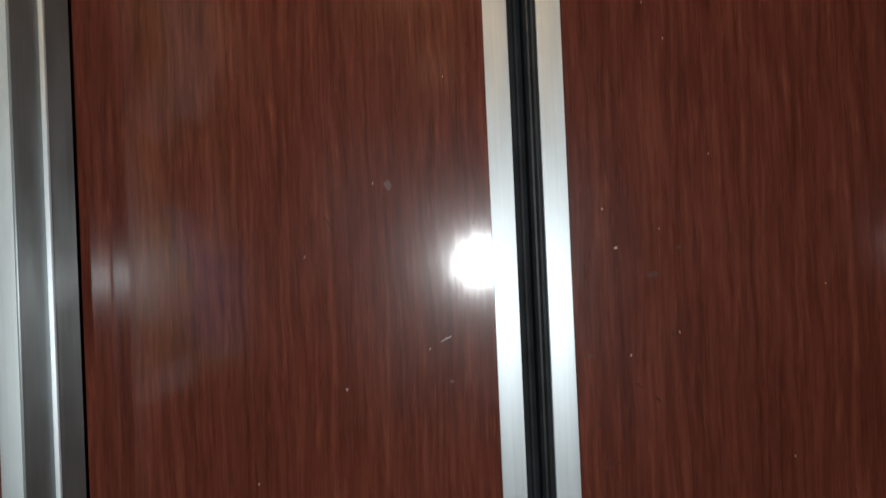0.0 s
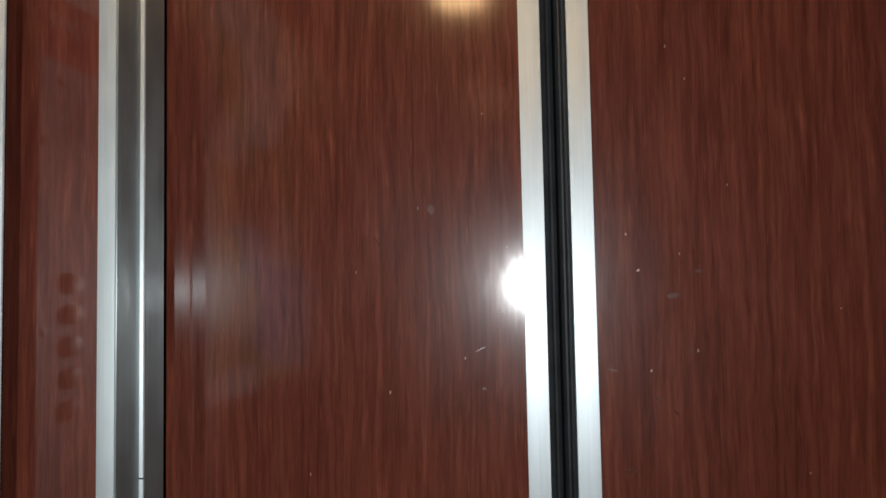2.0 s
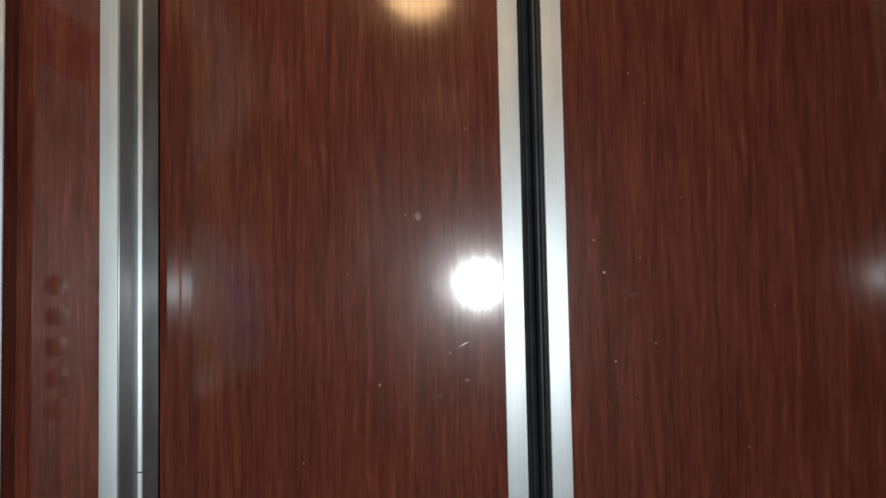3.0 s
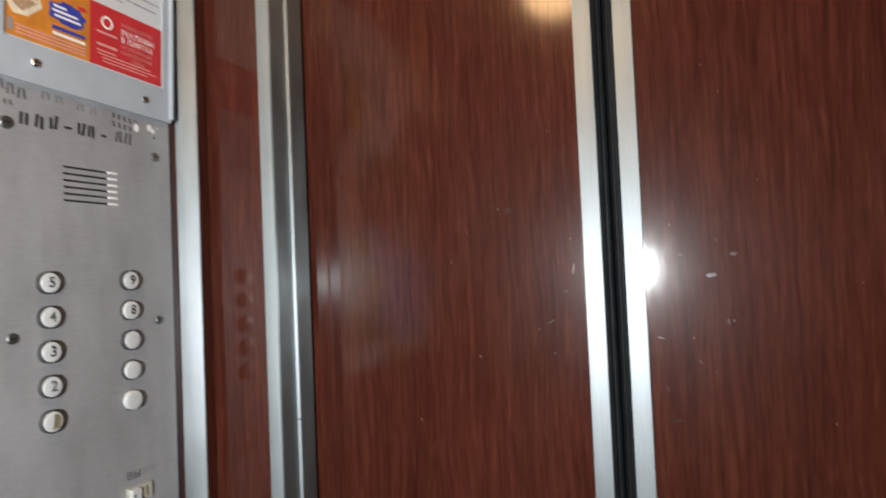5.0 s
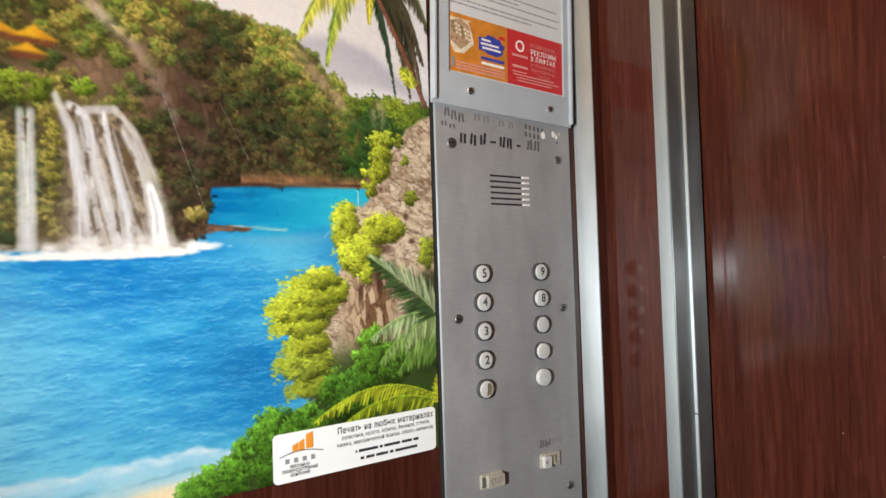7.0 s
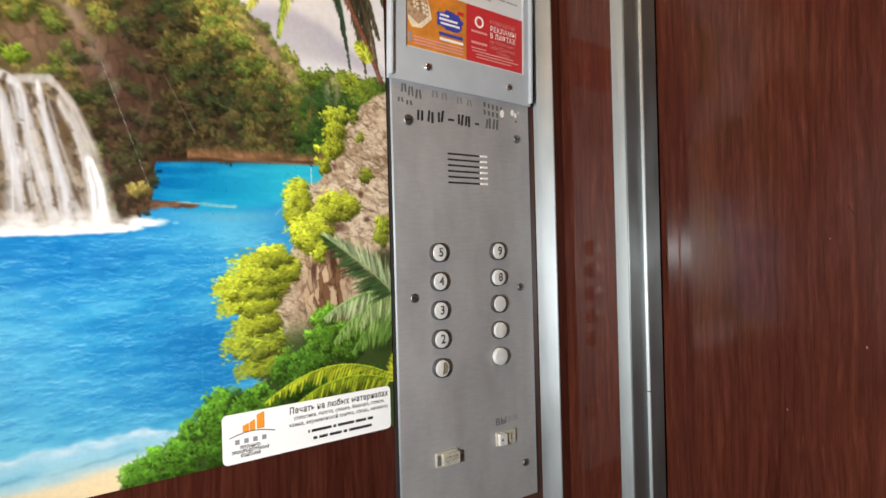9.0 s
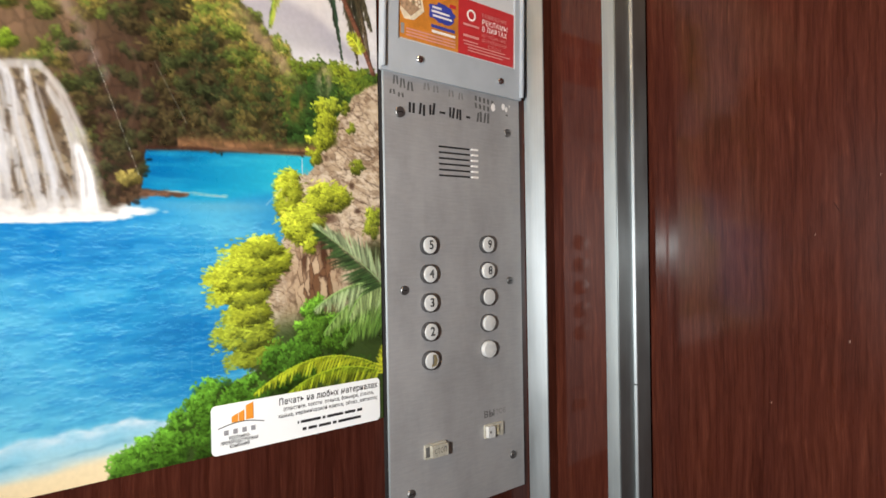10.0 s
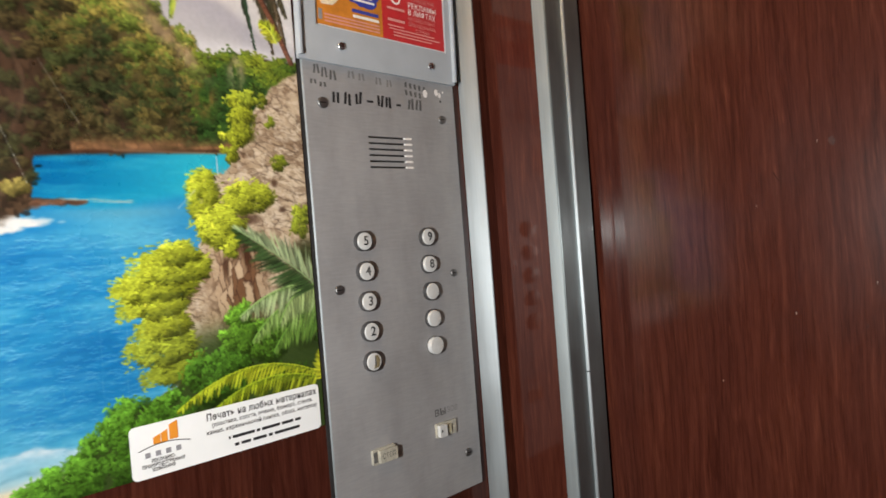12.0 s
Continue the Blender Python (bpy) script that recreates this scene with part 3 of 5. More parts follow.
def paint_hill(p):
    u, z, rng = p.u, p.z, p.rng
    ridge = line(u, ((-1, 1.80), (-0.62, 1.762), (-0.56, 1.735), (-0.525, 1.695), (-0.505, 1.662), (-0.4835, 1.640), (-0.4396, 1.634), (-0.4111, 1.629), (-0.388, 1.6265), (-0.3654, 1.617),
                     (-0.349, 1.601), (-0.336, 1.588), (-0.324, 1.574), (-0.310, 1.572), (-0.290, 1.579), (-0.262, 1.578), (-0.237, 1.576), (-0.2, 1.575)))
    shore = line(u, ((-1, 1.43), (-0.478, 1.43), (-0.459, 1.450), (-0.4555, 1.4835), (-0.42, 1.486), (-0.306, 1.4896), (-0.2, 1.490)))
    hill = soft(ridge + (p.grain(0.012, 0.012) - 0.5) * 0.008 - z, 0.0008) * soft(z - shore, 0.0006)
    p.lay(hill, (78, 69, 46))
    p.lay(hill * np.clip(p.grain(0.03, 0.04) * 1.8 - 0.5, 0, 1) * 0.7, (98, 88, 56))
    stone, seam = p.cells(0.010, 0.016)

    def rock(mask, tone, crack=0.5):
        p.lay(hill * mask, tone)
        p.lay(hill * mask * np.clip(stone - 0.5, 0, 0.5) * 0.9, np.clip(np.asarray(tone) * 1.35, 0, 240))
        p.lay(hill * mask * np.clip(0.42 - seam * 2.2, 0, crack), np.asarray(tone) * 0.42)
        p.lay(hill * mask * np.clip(p.grain(0.006, 0.02, 3) - 0.5, 0, 0.5) * 0.9, np.asarray(tone) * 0.55)
    gloom = np.clip(spot(p, -0.458, 1.520, 0.055, 0.055) + spot(p, -0.475, 1.47, 0.022, 0.04) + 0.8 * spot(p, -0.40, 1.505, 0.045, 0.022) + 0.7 * spot(p, -0.462, 1.575, 0.014, 0.04), 0, 1)
    bare = np.clip(spot(p, -0.500, 1.555, 0.026, 0.036) + spot(p, -0.545, 1.572, 0.018, 0.012) + spot(p, -0.575, 1.557, 0.03, 0.008), 0, 1)
    rock(np.clip(gloom * 1.1, 0, 0.9), (62, 48, 38), 0.4)
    rock(np.clip(bare * 1.1, 0, 0.9), (122, 98, 78))
    rock(np.clip(spot(p, -0.488, 1.49, 0.020, 0.05) + spot(p, -0.478, 1.53, 0.02, 0.05), 0, 0.92), (72, 54, 43))
    # tree crowns, back to front
    mass = p.grain(0.034, 0.030, 3)
    rows_, cols_ = mass.shape
    spots = []
    for _ in range(1700):
        cu = rng.uniform(-0.63, -0.226)
        top, low = np.interp(cu, u[0], ridge[0]), np.interp(cu, u[0], shore[0])
        spots.append((rng.uniform(low + 0.006, top + 0.0015), cu, top, low))
    for cz, cu, top, low in sorted(spots, reverse=True):
        j, i = min(rows_ - 1, max(0, int((MURAL_Z1 - cz) / DOT))), min(cols_ - 1, int((cu - MURAL_U0) / DOT))
        g, b = gloom[j, i], bare[j, i]
        cliff = math.exp(-(((cu + 0.352 + (cz - 1.590) * 0.9) / 0.013) ** 2 + ((cz - 1.588) / 0.034) ** 2))
        if rng.random() < 0.62 * g + 0.75 * b + 0.80 * cliff:
            continue
        high = (cz - low) / max(top - low, 0.01)
        light = np.clip(0.02 + 0.60 * high ** 1.6 + (mass[j, i] - 0.5) * 1.3 + rng.normal(0.05, 0.12) + (0.30 if cu < -0.49 else 0.0), 0, 1) * (1 - 0.7 * g)
        shade, lit = ((66, 60, 38), (152, 142, 70)) if rng.random() < 0.5 else ((50, 62, 37), (112, 128, 54))
        if cu > -0.330:
            light, lit, shade = np.clip(light + 0.02, 0, 1), (138, 152, 48), (44, 72, 34)
        tone = np.array(shade) * (1 - light) + np.array(lit) * light
        tone = tone * (1 - 0.55 * min(1, g)) + np.array((70, 60, 44)) * 0.55 * min(1, g)
        p.clump(cu, cz, rng.uniform(0.0045, 0.0095), tone, 0.0019, 26, 0.50, 0.3)
    # bare cliffs on the shoulder, by the saddle and along the water
    slope = -(z - 1.590) * 0.9
    rock(np.clip(np.exp(-(((u + 0.352 - slope) / 0.010) ** 2 + ((z - 1.590) / 0.028) ** 2)) * (0.1 + 1.3 * p.grain(0.010, 0.012)), 0, 0.8), (160, 138, 108))
    rock(spot(p, -0.291, 1.563, 0.0065, 0.014) * np.clip(p.grain(0.006, 0.012) * 1.8 - 0.25, 0, 1), (196, 174, 146))
    rock(spot(p, -0.322, 1.535, 0.008, 0.013) * np.clip(p.grain(0.006, 0.012) * 1.8 - 0.3, 0, 0.9), (150, 110, 66))
    rock(np.exp(-((z - shore - 0.005) / 0.0055) ** 2) * (u > -0.43) * np.clip(0.35 + p.grain(0.02, 0.006), 0, 0.95), (142, 104, 74))
    p.lay(np.exp(-((z - shore - 0.0012) / 0.0016) ** 2) * (u > -0.456) * 0.8, (62, 40, 34))
    p.lay(np.exp(-((z - 1.4888) / 0.0010) ** 2) * (u > -0.40) * 0.4, (176, 146, 112))
    # side stream in the gully: thin, grey and dusty
    xs, ys = p.along(((-0.561, 1.745), (-0.553, 1.66), (-0.5463, 1.6232), (-0.5317, 1.6094), (-0.5068, 1.5881), (-0.4931, 1.5594), (-0.484, 1.535)), 170)
    for k in range(170):
        t = k / 170
        p.dab(xs[k] + rng.normal(0, 0.0030), ys[k], 0.0070 - 0.0035 * t, 0.0050, 0, np.array((196, 176, 168)) * rng.uniform(0.85, 1.1), 0.20 * (1 - 0.7 * t), 1.0)
    for t in np.linspace(0, 1, 60):
        p.dab(-0.470 + 0.012 * math.sin(3 * t), 1.575 - 0.075 * t, 0.0022, 0.004, 0, (96, 76, 62), 0.16, 1.0)


def paint_fall(p):
    u, z, rng = p.u, p.z, p.rng
    right = -0.484 - np.clip(z - 1.43, 0, 1) * 0.40
    face = soft(u + 0.565, 0.003) * soft(right - u, 0.002) * soft(1.540 - z, 0.003) * soft(z - 1.428, 0.001)
    p.lay(face * 0.92, (136, 120, 100))
    block, joint = p.cells(0.0075, 0.0095)
    p.lay(face * np.clip(0.55 - block, 0, 0.55) * 1.2, (74, 62, 54))
    p.lay(face * np.clip(0.5 - joint * 2.5, 0, 0.5), (40, 34, 32))
    p.lay(face * np.clip(block - 0.6, 0, 0.4) * 1.4, (168, 154, 134))
    for cu, cz, wide, high in ((-0.5185, 1.502, 0.0060, 0.012), (-0.5485, 1.500, 0.0030, 0.010), (-0.5575, 1.532, 0.0025, 0.005)):
        p.dab(cu, cz, wide, high, 0, (104, 84, 52), 0.85, 1.3)
    p.mound(-0.571, 1.500, 0.0055, 0.032, (146, 138, 62), 26, (0.003, 0.005), 0.0013)
    p.mound(-0.505, 1.491, 0.0020, 0.006, (128, 132, 52), 5, (0.002, 0.003), 0.0012)
    p.mound(-0.600, 1.485, 0.0070, 0.040, (150, 142, 70), 24, (0.003, 0.006), 0.0013)
    white, pale = (218, 221, 228), (190, 187, 184)
    # thin veils over the whole face, then the main streams
    for _ in range(20):
        k = rng.random()
        top, foot = (-0.566 + 0.042 * k, 1.538 + 0.003 * math.cos(9 * k)), (-0.556 + 0.068 * k, 1.430)
        mid = ((top[0] + foot[0]) / 2 - 0.004 * (1 - k) + rng.normal(0, 0.003), 1.49 + rng.normal(0, 0.006))
        cut = rng.uniform(0.0, 0.5)
        start = (top[0] + (mid[0] - top[0]) * cut, top[1] + (mid[1] - top[1]) * cut)
        p.stream((start, mid, foot), 0.0007, rng.uniform(0.0010, 0.0026), pale, rng.uniform(0.06, 0.17), 60)
    p.stream(((-0.5905, 1.534), (-0.5890, 1.48), (-0.589, 1.430)), 0.0034, 0.0056, white, 0.25)
    p.stream(((-0.5835, 1.535), (-0.5835, 1.48), (-0.5840, 1.430)), 0.0034, 0.0054, white, 0.25)
    p.stream(((-0.5690, 1.549), (-0.5582, 1.5217), (-0.5516, 1.4813), (-0.5522, 1.430)), 0.0030, 0.0088, white, 0.25)
    p.stream(((-0.5600, 1.541), (-0.5492, 1.5345), (-0.5423, 1.5067), (-0.5336, 1.4655), (-0.5255, 1.430)), 0.0034, 0.0078, white, 0.25)
    p.stream(((-0.5500, 1.5375), (-0.538, 1.539), (-0.5269, 1.5405)), 0.0026, 0.0032, pale, 0.30, 40)
    p.stream(((-0.5360, 1.537), (-0.5347, 1.5242), (-0.5277, 1.4868), (-0.5205, 1.4574), (-0.519, 1.430)), 0.0018, 0.0040, white, 0.32)
    p.stream(((-0.5285, 1.541), (-0.5140, 1.5222), (-0.5010, 1.4885), (-0.4900, 1.436)), 0.0032, 0.0090, pale, 0.25)
    p.stream(((-0.5230, 1.525), (-0.512, 1.507), (-0.5045, 1.480), (-0.503, 1.432)), 0.0014, 0.0060, pale, 0.26)
    p.stream(((-0.5040, 1.482), (-0.4985, 1.46), (-0.496, 1.432)), 0.0036, 0.0085, (228, 228, 230), 0.30)
    p.stream(((-0.545, 1.485), (-0.5425, 1.47), (-0.543, 1.432)), 0.0012, 0.0024, pale, 0.24)
    p.stream(((-0.518, 1.446), (-0.513, 1.448), (-0.510, 1.432)), 0.0010, 0.0022, pale, 0.24, 40)
    for cu, cz, wide, high in ((-0.5475, 1.497, 0.0022, 0.010), (-0.5440, 1.452, 0.0020, 0.014), (-0.5270, 1.452, 0.0016, 0.013), (-0.5180, 1.500, 0.0044, 0.011), (-0.5130, 1.455, 0.0028, 0.012), (-0.5125, 1.480, 0.0030, 0.004),
                               (-0.5380, 1.522, 0.0024, 0.006), (-0.5560, 1.537, 0.0016, 0.005), (-0.5255, 1.531, 0.0030, 0.004), (-0.5868, 1.520, 0.0010, 0.010)):
        p.dab(cu, cz, wide, high, rng.normal(0.12, 0.12), (84, 70, 56), 0.85, 1.0)
        for _ in range(7):
            p.dab(cu + rng.normal(0, wide * 0.5), cz + rng.normal(0, high * 0.5), 0.0012, 0.0022, rng.uniform(0, 3), np.array((86, 72, 58)) * rng.uniform(0.5, 1.4), 0.5, 1.2)
    for _ in range(260):
        p.dab(-0.575 + 0.092 * rng.random() + rng.normal(0, 0.003), 1.427 + abs(rng.normal(0, 0.006)), 0.006, 0.0036, 0, (216, 214, 212), 0.14, 1.0)
    for _ in range(420):
        cu = rng.uniform(-0.64, -0.470)
        p.dab(cu, 1.4245 + 0.05 * max(0, cu + 0.53) + abs(rng.normal(0, 0.005)) * rng.random(), rng.uniform(0.003, 0.008), rng.uniform(0.0016, 0.003), 0, (226, 224, 220), 0.38, 1.0)
    for _ in range(110):
        p.dab(-0.474 + abs(rng.normal(0, 0.011)), 1.4335 + rng.normal(0, 0.0018), rng.uniform(0.003, 0.007), 0.0016, 0.05, (226, 226, 224), 0.38, 1.0)
    # rocks and a bush at the foot, and the spit with its thin foam
    for _ in range(70):
        p.dab(rng.normal(-0.4690, 0.0055), rng.normal(1.4480, 0.0032), 0.0036, 0.0020, rng.uniform(0, 3), np.array((74, 58, 44)) * rng.uniform(0.5, 1.35), 0.8)
    p.mound(-0.4685, 1.4590, 0.0080, 0.0050, (142, 130, 70), 22, (0.0022, 0.0036), 0.0013)
    for _ in range(80):
        t = rng.random()
        p.dab(-0.458 + 0.034 * t, 1.4485 - 0.001 * t + rng.normal(0, 0.0016) * (1 - 0.6 * t), 0.0040, 0.0014, 0, np.array((104, 76, 60)) * rng.uniform(0.6, 1.3), 0.7, 1.4)
    for _ in range(60):
        t = rng.random()
        p.dab(-0.440 + 0.050 * t, 1.4505 - 0.0035 * t + rng.normal(0, 0.0006), 0.0036, 0.0006, 0, (176, 190, 184), 0.35, 1.2)
    # golden roofs among the trees
    for cu, cz, wide, high in ((-0.6020, 1.5890, 0.0150, 0.0070), (-0.5810, 1.5875, 0.0165, 0.0100), (-0.5850, 1.5765, 0.0135, 0.0070)):
        p.lay(soft(wide * 0.8 - np.abs(u - cu), 0.001) * soft(cz - z, 0.0006) * soft(z - cz + 0.0055, 0.0006) * 0.9, (112, 62, 46))
        roof = (np.abs(u - cu) < wide) * soft(z - cz, 0.0006) * soft(cz + high * np.clip(1 - np.abs(u - cu) / wide, 0, 1) ** 1.4 - z, 0.0005)
        p.lay(roof, (226, 172, 44))
        p.lay(roof * soft(u - cu, 0.001) * 0.5, (196, 134, 30))
        p.lay(roof * np.clip(p.grain(0.003, 0.02) - 0.5, 0, 1), (170, 108, 26))
    p.mound(-0.5930, 1.5500, 0.024, 0.010, (124, 144, 44), 34, (0.004, 0.006), 0.0014)
    p.mound(-0.5450, 1.5550, 0.012, 0.006, (110, 136, 42), 14, (0.003, 0.005), 0.0014)


def paint_bank(p):
    u, z, rng = p.u, p.z, p.rng
    bank = ((1.60, -0.18), (1.578, -0.228), (1.5665, -0.2345), (1.5517, -0.262), (1.5281, -0.280), (1.4946, -0.2985), (1.4754, -0.312), (1.460, -0.330), (1.4462, -0.338), (1.4156, -0.338), (1.40, -0.345),
            (1.36, -0.360), (1.33, -0.372), (1.30, -0.362), (1.29, -0.375), (1.275, -0.420), (1.255, -0.440), (1.235, -0.478), (1.22, -0.492))
    edge = line(z, bank) + 0.004 + (p.grain(0.012, 0.012) - 0.5) * 0.014
    land = soft(u - edge, 0.0008)
    # pale broken stone with slanting, dark-jointed ledges
    p.lay(land, (196, 176, 148))
    p.lay(land * np.clip(p.grain(0.03, 0.03) * 1.6 - 0.5, 0, 0.7), (168, 144, 116))
    block, joint = p.cells(0.0110, 0.0068)
    p.lay(land * np.clip(block * 1.4 - 0.55, 0, 0.8), (218, 202, 176))
    p.lay(land * np.clip(0.40 - block, 0, 0.4) * 1.3, (124, 102, 82))
    tilt = (u + 0.26) * 0.45
    for per, wide, dark in ((0.0120, 0.10, 0.75), (0.0053, 0.13, 0.45)):
        ph = (z + tilt + (p.grain(0.02, 0.02) - 0.5) * 0.010) / per
        gap = np.abs(ph - np.round(ph))
        p.lay(land * np.clip(1 - gap / wide, 0, 1) * dark * np.clip(p.grain(0.018, 0.012) * 2.2 - 0.6, 0, 1), (70, 52, 42))
    p.lay(land * np.clip(0.7 - joint * 4.5, 0, 0.65) * np.clip(p.grain(0.012, 0.010) * 2.2 - 0.7, 0, 1), (72, 54, 44))
    p.lay(land * np.clip(p.grain(0.006, 0.005, 3, 0.7) * 1.8 - 1.0, 0, 0.6), (224, 210, 188))
    p.lay(land * np.clip(0.55 - p.grain(0.006, 0.004, 3, 0.7) * 1.6, 0, 0.4), (104, 80, 62))
    # fluted pillar under an overhang
    pillar = np.exp(-(((u + 0.304 + (z - 1.37) * -0.15) / 0.028) ** 4 + ((z - 1.374) / 0.042) ** 4))
    p.lay(pillar * 0.9, (158, 130, 102))
    tall, gap = p.cells(0.0052, 0.0230)
    p.lay(pillar * np.clip(tall * 1.4 - 0.5, 0, 0.85), (204, 180, 148))
    p.lay(pillar * np.clip(0.5 - tall, 0, 0.5) * 1.6, (100, 66, 44))
    p.lay(pillar * np.clip(0.8 - gap * 4.5, 0, 0.75), (62, 40, 30))
    for cu, cz, wide, high in ((-0.306, 1.405, 0.011, 0.016), (-0.295, 1.398, 0.005, 0.020), (-0.316, 1.388, 0.004, 0.014), (-0.292, 1.429, 0.018, 0.006), (-0.262, 1.462, 0.004, 0.005), (-0.256, 1.437, 0.005, 0.004)):
        p.dab(cu, cz, wide, high, 0, (58, 36, 26), 0.75, 1.0)
    p.lay(land * soft(1.338 - z + (u + 0.30) * 0.15, 0.006) * 0.92, (44, 64, 26))
    lemon, olive, green, moss = np.array((180, 192, 58)), np.array((146, 160, 52)), np.array((104, 154, 50)), np.array((90, 140, 46))
    # lemon-leaved shrubs
    p.mound(-0.290, 1.520, 0.010, 0.024, lemon * 0.9, 50, (0.005, 0.008), 0.0016)
    p.mound(-0.276, 1.540, 0.012, 0.010, olive, 16, (0.003, 0.005), 0.0016)
    p.mound(-0.303, 1.497, 0.007, 0.014, lemon * 0.95, 18, (0.003, 0.005), 0.0016)
    p.mound(-0.257, 1.481, 0.008, 0.006, olive * 0.9, 10, (0.003, 0.004), 0.0015)
    p.mound(-0.263, 1.519, 0.004, 0.004, olive, 4, (0.003, 0.004), 0.0015)
    p.mound(-0.237, 1.424, 0.009, 0.016, olive, 20, (0.004, 0.006), 0.0016)
    p.mound(-0.332, 1.452, 0.010, 0.022, lemon, 60, (0.005, 0.008), 0.0026, 0.7)
    p.mound(-0.290, 1.449, 0.021, 0.012, lemon, 60, (0.005, 0.008), 0.0026, 0.7)
    p.mound(-0.318, 1.424, 0.020, 0.016, lemon * 1.03, 70, (0.005, 0.008), 0.0026, 0.7)
    p.mound(-0.308, 1.405, 0.007, 0.009, lemon * 0.95, 12, (0.003, 0.005), 0.0016, 0.4)
    # level sprays that reach out over the water, tier on tier
    for cu, cz, wide, high, tone, n in ((-0.362, 1.306, 0.022, 0.010, olive, 34), (-0.372, 1.326, 0.024, 0.013, olive * 1.08, 46), (-0.368, 1.345, 0.016, 0.010, lemon * 0.9, 26),
                                        (-0.376, 1.362, 0.022, 0.009, lemon * 0.98, 36), (-0.372, 1.377, 0.032, 0.010, lemon, 48), (-0.360, 1.391, 0.030, 0.011, lemon * 1.04, 46), (-0.356, 1.403, 0.020, 0.007, lemon * 0.97, 20)):
        p.mound(cu, cz, wide, high, tone, int(n * 1.3), (0.0040, 0.0070), 0.0034, 0.85, 0.40)
        p.dab(cu + wide * 0.1, cz - high * 0.9, wide * 0.8, 0.0035, 0, (74, 84, 34), 0.45, 0.8)
        for _ in range(22):
            z1 = cz + rng.normal(0, high * 0.5)
            for j in range(6):
                p.dab(cu - wide * 0.80 - 0.0026 * j + rng.normal(0, 0.0014), z1 - 0.0006 * j + rng.normal(0, 0.0012), 0.0024, 0.0009, rng.normal(0.15, 0.4), np.clip(tone * rng.uniform(0.75, 1.2), 0, 246), 0.75, 1.5)
    # rounded green bushes
    p.mound(-0.330, 1.300, 0.028, 0.014, moss * 0.9, 50)
    p.mound(-0.283, 1.318, 0.020, 0.018, green * 0.85, 40)
    p.mound(-0.309, 1.330, 0.014, 0.020, green, 40, (0.004, 0.007))
    p.mound(-0.306, 1.345, 0.008, 0.008, green * 1.1, 12, (0.003, 0.006))
    p.mound(-0.300, 1.280, 0.06, 0.010, moss * 0.7, 50)
    for cu, cz, wide, high, tone in ((-0.372, 1.272, 0.018, 0.014, 0.95), (-0.402, 1.272, 0.022, 0.018, 1.05), (-0.385, 1.252, 0.03, 0.014, 0.85), (-0.424, 1.256, 0.020, 0.015, 1.0), (-0.450, 1.240, 0.018, 0.013, 1.1),
                                     (-0.470, 1.231, 0.016, 0.012, 1.0), (-0.425, 1.233, 0.03, 0.012, 0.8)):
        p.mound(cu, cz, wide, high, moss * tone, int(70000 * wide * high) + 14, (0.004, 0.007), 0.0017)
    # palm leaves over the bank
    for cu, cz in ((-0.234, 1.392), (-0.240, 1.345), (-0.236, 1.318), (-0.246, 1.366)):
        p.dab(cu, cz, 0.022, 0.020, 0.3, (36, 48, 22), 0.8, 1.0)
    p.frond((-0.224, 1.330), (-0.250, 1.345), (-0.276, 1.305), 0.026, (104, 140, 62), (76, 116, 46), 0.62)
    p.frond((-0.222, 1.345), (-0.262, 1.362), (-0.296, 1.318), 0.028, (126, 156, 84), (88, 128, 52), 0.62)
    p.frond((-0.222, 1.360), (-0.262, 1.374), (-0.306, 1.342), 0.028, (164, 184, 132), (96, 134, 62), 0.55)
    p.frond((-0.222, 1.362), (-0.250, 1.368), (-0.268, 1.330), 0.026, (150, 172, 110), (84, 122, 50), 0.6)
    p.frond((-0.225, 1.360), (-0.258, 1.392), (-0.304, 1.421), 0.030, (58, 84, 46), (158, 178, 132), 0.22, 60, 0.75)
    p.frond((-0.230, 1.276), (-0.300, 1.316), (-0.368, 1.270), 0.024, (182, 188, 48), (150, 168, 42), 0.50, 40)
    p.frond((-0.232, 1.272), (-0.290, 1.296), (-0.340, 1.262), 0.022, (160, 174, 44), (120, 146, 38), 0.50, 34)
    p.frond((-0.224, 1.268), (-0.228, 1.280), (-0.227, 1.298), 0.012, (186, 190, 50), (150, 166, 42), 0.1, 20)


